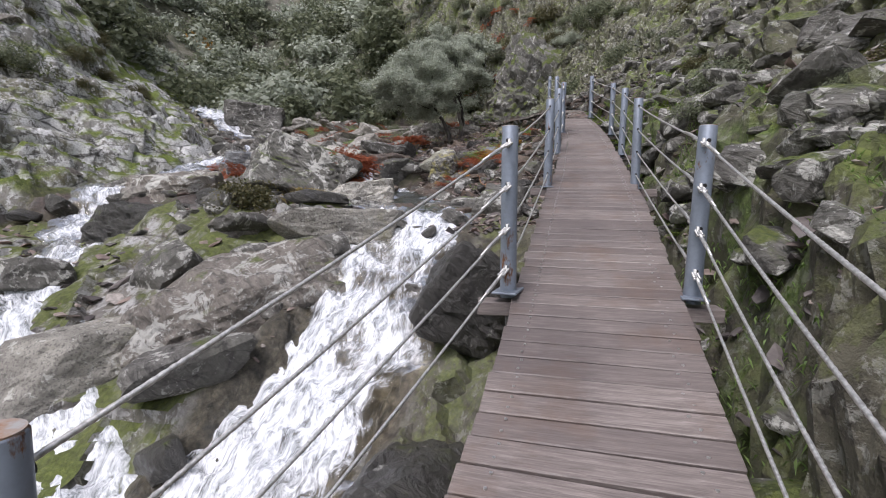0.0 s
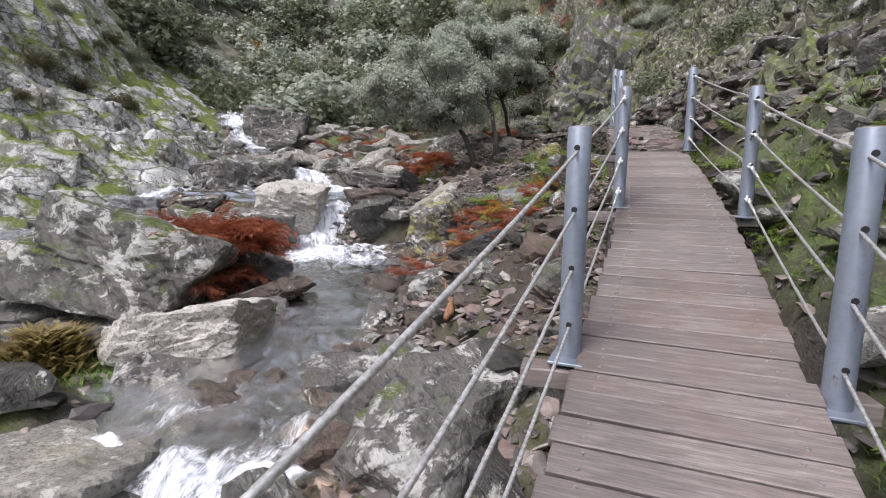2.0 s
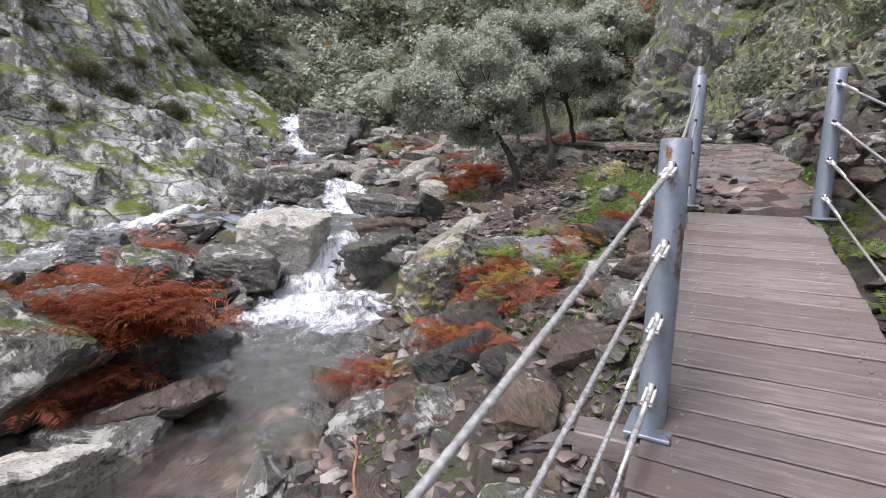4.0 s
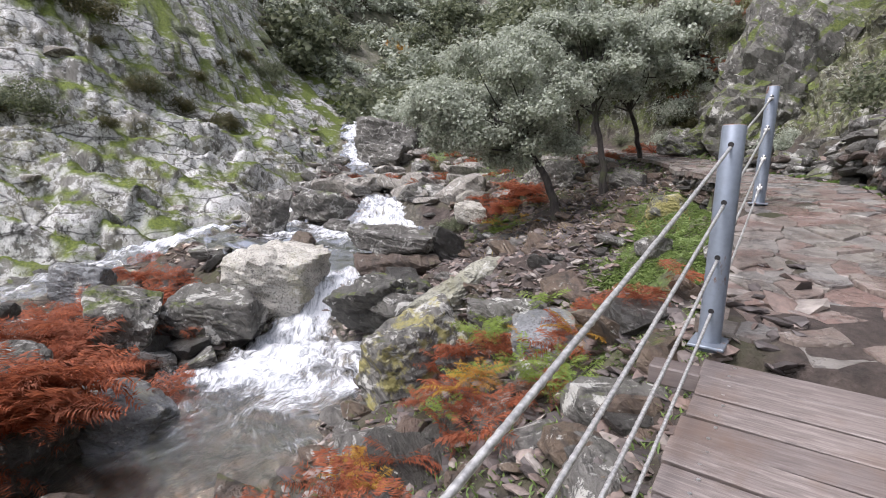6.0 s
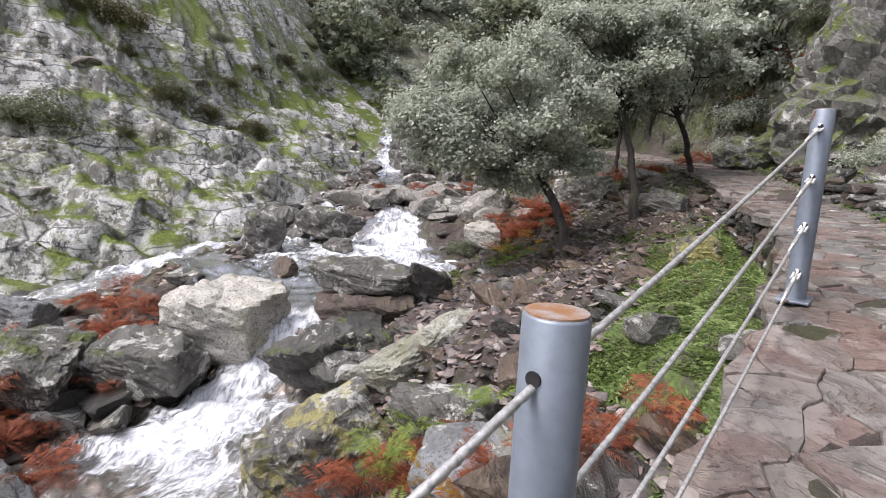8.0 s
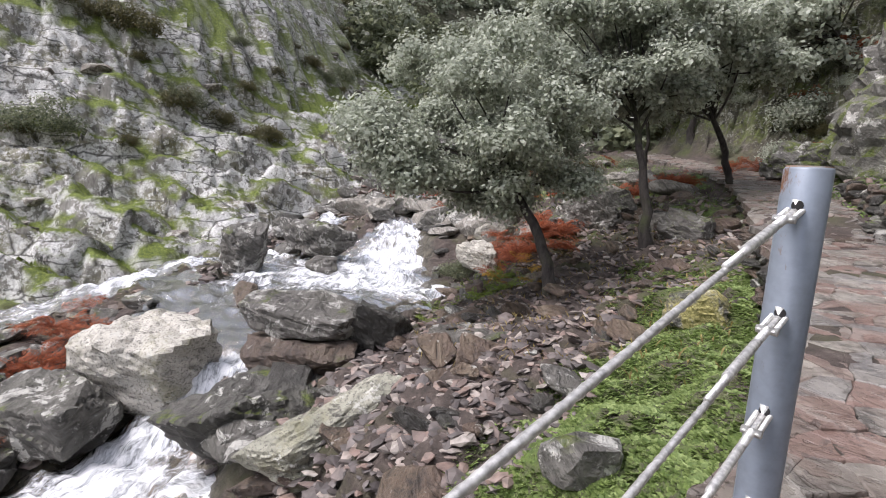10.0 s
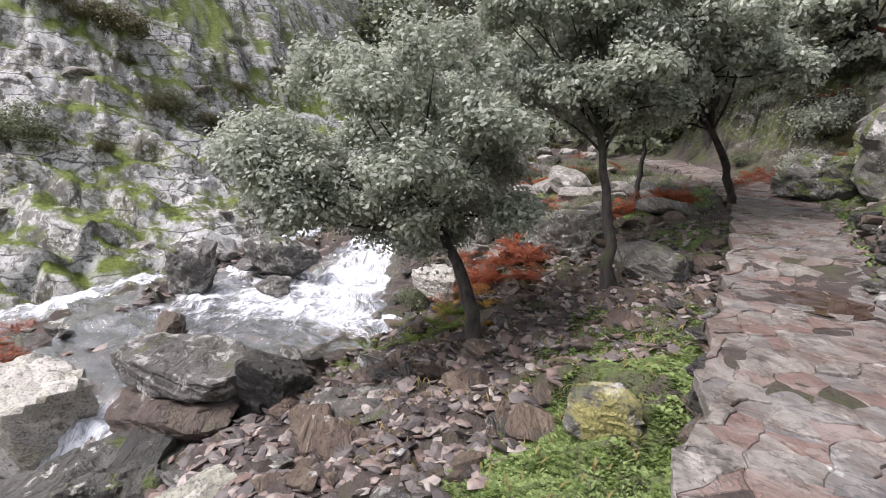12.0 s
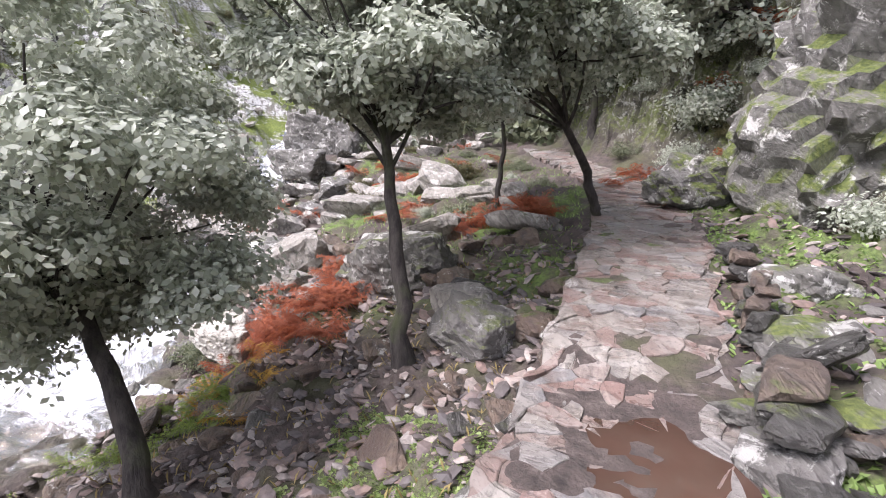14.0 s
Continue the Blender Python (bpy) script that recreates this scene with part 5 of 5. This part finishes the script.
oak("grey-green holm oak leaning over the stream bank", (-0.12, 17.25, height(-0.12, 17.25)), (-0.25, 17.25, 3.7), (-1.3, 17.0, 4.4), (1.6, 1.55, 1.4), 1, 150, 560, 0.0205, 0.064)
oak("grey-green holm oak beside mossy rocks", (0.13, 19.05, height(0.13, 19.05)), (0.0, 19.05, 4.4), (-0.6, 19.3, 5.65), (1.4, 1.4, 1.4), 2, 110, 420, 0.024, 0.058)
oak("dark leaning holm oak beside the path", (-0.1, 22.9, height(-0.1, 22.9)), (0.0, 22.5, 4.8), (-0.6, 21.3, 6.1), (1.8, 1.6, 1.35), 3, 120, 330, 0.029, 0.062)
oak("slender holm oak above red bracken", (-1.9, 22.9, height(-1.9, 22.9)), (-1.6, 23.0, 5.0), (-2.3, 23.3, 6.2), (1.3, 1.3, 1.2), 4, 90, 200, 0.037, 0.043)
oak("holm oak on the slope above the path", (0.6, 27.5, height(0.6, 27.5)), (0.6, 27.5, 6.8), (0.4, 27.2, 7.8), (2.4, 2.0, 1.7), 5, 110, 150, 0.05)
oak("holm oak at the head of the path", (-3.2, 29.0, height(-3.2, 29.0)), (-3.2, 29.0, 6.8), (-3.4, 29.0, 7.6), (2.2, 2.0, 1.8), 6, 100, 140, 0.05)

# shrubs on the slopes
def shrub_mesh(name, seed, material, clumps=42, per=46, leaf=0.07):
    pts = crown_points(clumps, (1, 1, 0.8), seed, 0.3)
    pts[:, 2] = np.abs(pts[:, 2])
    return mesh_of(name, *leaf_cards(pts, per, 0.16, leaf, seed), material)


SHRUBS = [shrub_mesh("shrub", 50 + i, (SHRUB, SHRUB, LEAF, HEATH)[i], 48, 85, 0.042) for i in range(4)]
SHRUBS += [shrub_mesh("shrub", 56 + i, (SHRUB, LEAF)[i], 26, 30, 0.1) for i in range(2)]
rng = np.random.default_rng(31)


def shrubs(count, inside, sizes, kinds, label, group):
    for _ in range(count):
        x, y = inside()
        s_ = sizes[0] + (sizes[1] - sizes[0]) * rng.random() ** 1.5
        ob = new("shrub", SHRUBS[kinds[rng.integers(len(kinds))]])
        ob.matrix_world = pose(x, y, height(x, y) - 0.12 * s_, 0, 0, rng.random() * 360) @ Matrix.Diagonal((s_, s_, s_ * rng.uniform(0.8, 1.2), 1))
        tagged(ob, label, "shrub", group)


far_pieces = ([], [])
for n_ in range(560):
    x, y = rng.uniform(-42, 14), rng.uniform(30, 60)
    s_ = 0.9 + 1.5 * rng.random() ** 1.5
    v, f = leaf_cards(crown_points(26, (1, 1, 0.8), int(rng.integers(900)), 0.3), 26, 0.17, 0.1, int(rng.integers(900)))
    far_pieces[n_ % 2].append((v * np.array([s_, s_, s_ * 0.9]) + np.array([x, y, height(x, y) + 0.3 * s_]), f))
tagged(new("scrub", mesh_of("scrub", *joined(far_pieces[0]), SHRUB)), "dark green scrub covering the far hillside", "scrub", kind="stuff")
tagged(new("scrub", mesh_of("scrub", *joined(far_pieces[1]), LEAF)), "pale grey-green scrub on the far hillside", "scrub", kind="stuff")
shrubs(50, between(lambda y: right_edge(y) + 0.6, lambda y: right_edge(y) + 5, 25, 36), (0.25, 0.9), (0, 2, 3), "grey-green shrub above the head of the path", "shrubs above the path")
shrubs(34, between(lambda y: right_edge(y) + 1.3, lambda y: right_edge(y) + 5, 22.5, 31), (0.2, 0.6), (0, 1, 2), "grey-green shrub among rocks above the path", "shrubs above the path")
shrubs(45, between(lambda y: foot(y) - 14, lambda y: foot(y) - 3.5, 12, 34), (0.3, 0.9), (0, 3, 3), "low shrub growing from the cliff", "shrubs on the cliff")
shrubs(38, between(lambda y: right_edge(y) + 1.6, lambda y: right_edge(y) + 9, 3, 34), (0.3, 1.1), (0, 1, 3), "dark shrub on the slope above the path", "shrubs above the path")
shrubs(20, between(lambda y: right_edge(y) + 0.5, lambda y: right_edge(y) + 3, 2.5, 12), (0.12, 0.3), (0, 1, 3), "small dark shrub on the slope beside the boardwalk", "shrubs beside the boardwalk")
shrubs(26, between(lambda y: toe(y) + 0.5, lambda y: left_edge(y) - 1, 23, 31), (0.2, 0.6), (1, 2, 3), "low shrub beside the upper stream", "shrubs in the upper gorge")
for x, y, s_, k, lab in ((-2.45, 7.55, 0.55, 3, "brown-green heath bush on a boulder"), (-3.25, 18.9, 0.36, 1, "round dark green bush beside the pool"), (4.1, 6.6, 0.4, 0, "dark bush on the rock face")):
    ob = new("bush", SHRUBS[k])
    ob.matrix_world = pose(x, y, max(height(x, y), 0.55 if k == 3 else -9), 0, 0, 40 * s_) @ Matrix.Scale(s_, 4)
    tagged(ob, lab, "bush")

# ---- bracken ----


def fern_mesh(name, seed, material, fronds=15, length=0.44):
    """Arching fronds from one root; the leaflets grow from each frond's stalk."""
    r_ = np.random.default_rng(seed)
    vs, fs = [np.zeros(3)], []
    for i in range(fronds):
        a = r_.random() * 6.283
        ln = length * r_.uniform(0.6, 1.15)
        rise, droop = r_.uniform(0.5, 1.1), r_.uniform(0.5, 1.2)
        u = np.linspace(0.0, 1, 25)
        d, side = np.array([math.cos(a), math.sin(a)]), np.array([-math.sin(a), math.cos(a)])
        ids = [0]
        for k in range(1, 25):
            ids.append(len(vs))
            vs.append(np.array([*(d * ln * u[k]), ln * (rise * u[k] - droop * u[k] * u[k] * 0.75)]))
        for j in range(2, 24):
            wdt = ln * 0.26 * math.sin(math.pi * min(1, 0.10 + 0.92 * (1 - u[j]))) * r_.uniform(0.75, 1.15)
            for sg in (-1, 1):
                p0 = vs[ids[j]]
                drop = r_.normal() * 0.06 * ln - wdt * 0.25
                tip = p0 + np.array([*(d * wdt * 0.35 + side * sg * wdt), drop])
                m_ = p0 + np.array([*(d * wdt * 0.02 + side * sg * wdt * 0.5), drop * 0.3])
                fs.append((ids[j], len(vs), len(vs) + 1, len(vs) + 2))
                vs += [m_ - np.array([*(d * ln * 0.014), 0]), tip, m_ + np.array([*(d * ln * 0.02), 0.004])]
        fs.append((ids[0], ids[1], ids[2], ids[1]))
    fs = [f for f in fs if len(set(f)) == 4]
    return mesh_of(name, np.array(vs), np.array(fs), material)


FERNS = {"red": [fern_mesh("fern", 60 + i, RED_FERN) for i in range(3)], "gold": [fern_mesh("fern", 70 + i, GOLD_FERN, 8) for i in range(2)], "green": [fern_mesh("fern", 80 + i, GREEN_FERN, 8, 0.36) for i in range(2)]}
WORDS = {"red": "rust-red dead bracken on the stony bank", "gold": "golden-yellow bracken among stones", "green": "bright green fern among stones"}


FAR_FERNS = {"red": [], "gold": [], "green": []}


def ferns(colour, count, x, y, rx, ry, sizes=(0.6, 1.2), lift=0.0):
    for _ in range(int(count * 0.88)):
        px, py = x + rng.normal() * rx, y + rng.normal() * ry
        s_ = 0.85 * rng.uniform(*sizes)
        if y > 21 or (colour == "green" and x > 3):
            me = FERNS[colour][rng.integers(len(FERNS[colour]))]
            co_ = np.zeros(len(me.vertices) * 3)
            me.vertices.foreach_get("co", co_)
            ix = np.zeros(len(me.loops), dtype=np.int32)
            me.loops.foreach_get("vertex_index", ix)
            m_ = np.array(pose(0, 0, 0, rng.normal() * 14, rng.normal() * 14, rng.random() * 360).to_3x3())
            FAR_FERNS[colour].append((co_.reshape(-1, 3) @ m_.T * s_ + np.array([px, py, height(px, py) + lift]), ix.reshape(-1, 4)))
            continue
        ob = new("fern", FERNS[colour][rng.integers(len(FERNS[colour]))])
        ob.matrix_world = pose(px, py, height(px, py) + lift, rng.normal() * 14, rng.normal() * 14, rng.random() * 360) @ Matrix.Scale(s_, 4)
        tagged(ob, WORDS[colour], "fern", colour + " ferns")


ferns("red", 30, -1.75, 10.3, 0.2, 0.25, (1.0, 1.6), 0.62)
ferns("red", 14, -1.6, 10.1, 0.25, 0.25, (0.8, 1.3), 0.3)
ferns("red", 14, -4.2, 11.2, 0.45, 0.3, (0.8, 1.3), 0.3)
ferns("red", 30, -3.3, 11.3, 0.6, 0.5, (0.55, 1.0), 0.2)
ferns("red", 20, -2.65, 10.8, 0.4, 0.35, (0.55, 1.0), 0.25)
ferns("red", 22, -3.8, 12.5, 0.6, 0.4, (0.5, 0.9), 0.2)
ferns("red", 18, -5.6, 13.3, 0.7, 0.4, (0.6, 1.1), 0.2)
ferns("red", 18, 0.95, 11.5, 0.32, 0.4, (0.45, 0.8), 0.12)
ferns("red", 16, 0.95, 12.7, 0.3, 0.4, (0.45, 0.8), 0.12)
ferns("red", 12, 1.9, 13.3, 0.25, 0.3, (0.5, 0.8), 0.1)
ferns("gold", 6, 1.25, 12.15, 0.2, 0.25, (0.45, 0.7), 0.2)
ferns("gold", 5, 0.85, 11.15, 0.2, 0.25, (0.4, 0.7), 0.15)
ferns("green", 9, 0.75, 13.1, 0.2, 0.3, (0.6, 1.0), 0.25)
ferns("green", 12, 1.45, 12.4, 0.3, 0.5, (0.5, 0.9), 0.15)
ferns("red", 46, -2.1, 19.6, 0.5, 0.4, (0.6, 1.0), 0.12)
ferns("red", 22, -1.5, 22.6, 0.35, 0.35, (0.7, 1.1), 0.1)
ferns("red", 16, -4.5, 22.8, 1.4, 0.9, (0.6, 1.2), 0.05)
ferns("red", 12, -7.5, 25.5, 1.8, 1.0, (0.8, 1.5), 0.05)
ferns("red", 26, 1.6, 27.3, 1.3, 0.9, (0.9, 1.6), 0.05)
ferns("gold", 8, 0.9, 25.6, 0.8, 0.4, (0.7, 1.3), 0.05)
ferns("red", 8, 1.0, 26.0, 0.9, 0.5, (0.7, 1.3), 0.05)
ferns("green", 30, -1.75, 18.0, 0.3, 0.5, (0.5, 0.8), 0.06)
ferns("gold", 10, -1.7, 18.5, 0.25, 0.4, (0.4, 0.7), 0.06)
ferns("green", 14, 3.6, 10.2, 0.3, 0.9, (0.6, 1.0), 0.05)
ferns("green", 30, 4.0, 8.0, 0.4, 1.8, (0.4, 0.9), 0.05)
ferns("green", 24, 3.4, 5.0, 0.4, 1.6, (0.3, 0.7), 0.05)

for colour, material, lab in (("red", RED_FERN, "rust-red bracken along the upper gorge"), ("gold", GOLD_FERN, "golden bracken beside the head of the path"), ("green", GREEN_FERN, "green ferns on the slope beside the boardwalk")):
    tagged(new("bracken", mesh_of("bracken", *joined(FAR_FERNS[colour]), material)), lab, "bracken", kind="stuff")

# ---- grass ----
def blades(name, label, count, inside, length, material, seed, lean=0.5):
    r_ = np.random.default_rng(seed)
    pos = inside(count) if inside is clover else np.array([inside() for _ in range(count)])
    z = height(pos[:, 0], pos[:, 1])
    count = len(pos)
    a_ = r_.random(count) * 6.283
    ln = length * r_.uniform(0.5, 1.3, count)
    d = np.stack([np.cos(a_), np.sin(a_)], 1)
    sd = np.stack([-d[:, 1], d[:, 0]], 1) * (0.007 + 0.01 * (lean > 0.8))
    base = np.column_stack([pos, z - 0.01])
    tip = base + np.column_stack([d * (ln * lean)[:, None], ln * 0.75])
    m_ = base * 0.5 + tip * 0.5 + np.column_stack([np.zeros((count, 2)), ln * 0.18])
    s3 = np.column_stack([sd, np.zeros(count)])
    v = np.stack([base - s3, m_ - s3, tip, m_ + s3], 1).reshape(-1, 3)
    return tagged(new(name, mesh_of(name, v, np.arange(count * 4).reshape(count, 4), material)), label, "grass", kind="stuff")


def patch(x, y, rx, ry):
    return lambda: (x + rng.normal() * rx, y + rng.normal() * ry)


def clover(count):
    """Places in the green strip below the path, in patches that thin out downhill."""
    y = rng.uniform(12.4, 18.6, count * 4)
    off = rng.uniform(0.05, 1.5, count * 4)
    x = left_edge(y) - off
    q = np.stack([x, y, np.full(len(x), 0.5)], 1)
    ok = vnoise(q * np.array([1.3, 1.3, 1]), 70) + 0.5 * vnoise(q * np.array([5.3, 5.3, 1]), 79) > -0.25 + 0.7 * (off - 0.7)
    return np.stack([x, y], 1)[ok][:count]


blades("grass", "bright green clover and grass below the path", 62000, clover, 0.024, CLOVER, 1, 1.2)
blades("grass", "green grass beside the path", 5000, between(lambda y: right_edge(y) + 0.02, lambda y: right_edge(y) + 0.2 + 1.1 * float(step(17, 20, y)), 12, 26), 0.05, GRASS, 2, 0.9)
blades("grass", "green grass on the bank beside the boardwalk", 9000, between(lambda y: right_edge(y) + 0.3, lambda y: right_edge(y) + 1.2, 1.0, 10), 0.07, GRASS, 3, 0.7)
blades("grass", "bright green grass on wet rocks", 2600, patch(-1.3, 8.1, 0.25, 0.15), 0.09, GRASS, 4, 0.7)
blades("grass", "green tufts among stones", 5000, between(lambda y: toe(y) + 0.5, left_edge, 10, 14), 0.05, GRASS, 5, 0.8)
blades("grass", "green grass in the upper gorge", 7000, between(lambda y: toe(y) + 0.6, lambda y: left_edge(y) - 0.2, 21, 28), 0.09, GRASS, 6, 0.8)
blades("dry_grass", "straw-coloured grass tuft on wet rocks", 900, patch(-1.65, 8.15, 0.15, 0.1), 0.2, STRAW, 7, 0.9)
blades("dry_grass", "straw-coloured grass tufts under the oaks", 1800, between(lambda y: toe(y) + 0.8, lambda y: left_edge(y) - 0.3, 15.5, 21), 0.09, STRAW, 8, 0.8)

# ---- driftwood and an autumn bush ----
r_ = np.random.default_rng(77)
drift = tagged(new("driftwood"), "peeled orange-brown branch lying among stones", "driftwood")
drift.location = (1.2, 9.54, height(1.2, 9.54) + 0.06)
dw = Mat("peeled_wood", 0.7)
dw.colour(dw.ramp(dw.noise(16, 5, 0.7, stretch=(3, 0.6, 1)), (0.35, (0.12, 0.05, 0.025)), (0.65, (0.42, 0.22, 0.11))))
dw.bump(dw.noise(20, 4), 0.4, 0.01)
part("stem", mesh_of("stem", *tube([(-0.02, 0.22, 0.05), (0.0, 0.1, 0.03), (0.02, -0.02, 0.03), (0.05, -0.16, 0.02), (0.05, -0.3, 0.0)], (0.012, 0.022, 0.034, 0.042, 0.02), 9), dw.mat, True), drift)
part("twig", mesh_of("twig", *tube([(0.0, 0.1, 0.03), (-0.08, 0.2, 0.1), (-0.1, 0.27, 0.2), (-0.16, 0.3, 0.24)], (0.012, 0.01, 0.008, 0.004), 6), dw.mat, True), drift)
gold = tagged(new("bush", shrub_mesh("bush", 95, AUTUMN, 40, 40, 0.07)), "orange-leaved autumn bush at the cliff foot", "bush")
gold.matrix_world = pose(-27.3, 46.0, height(-27.3, 46.0) - 0.1, 0, 0, 0) @ Matrix.Scale(2.4, 4)
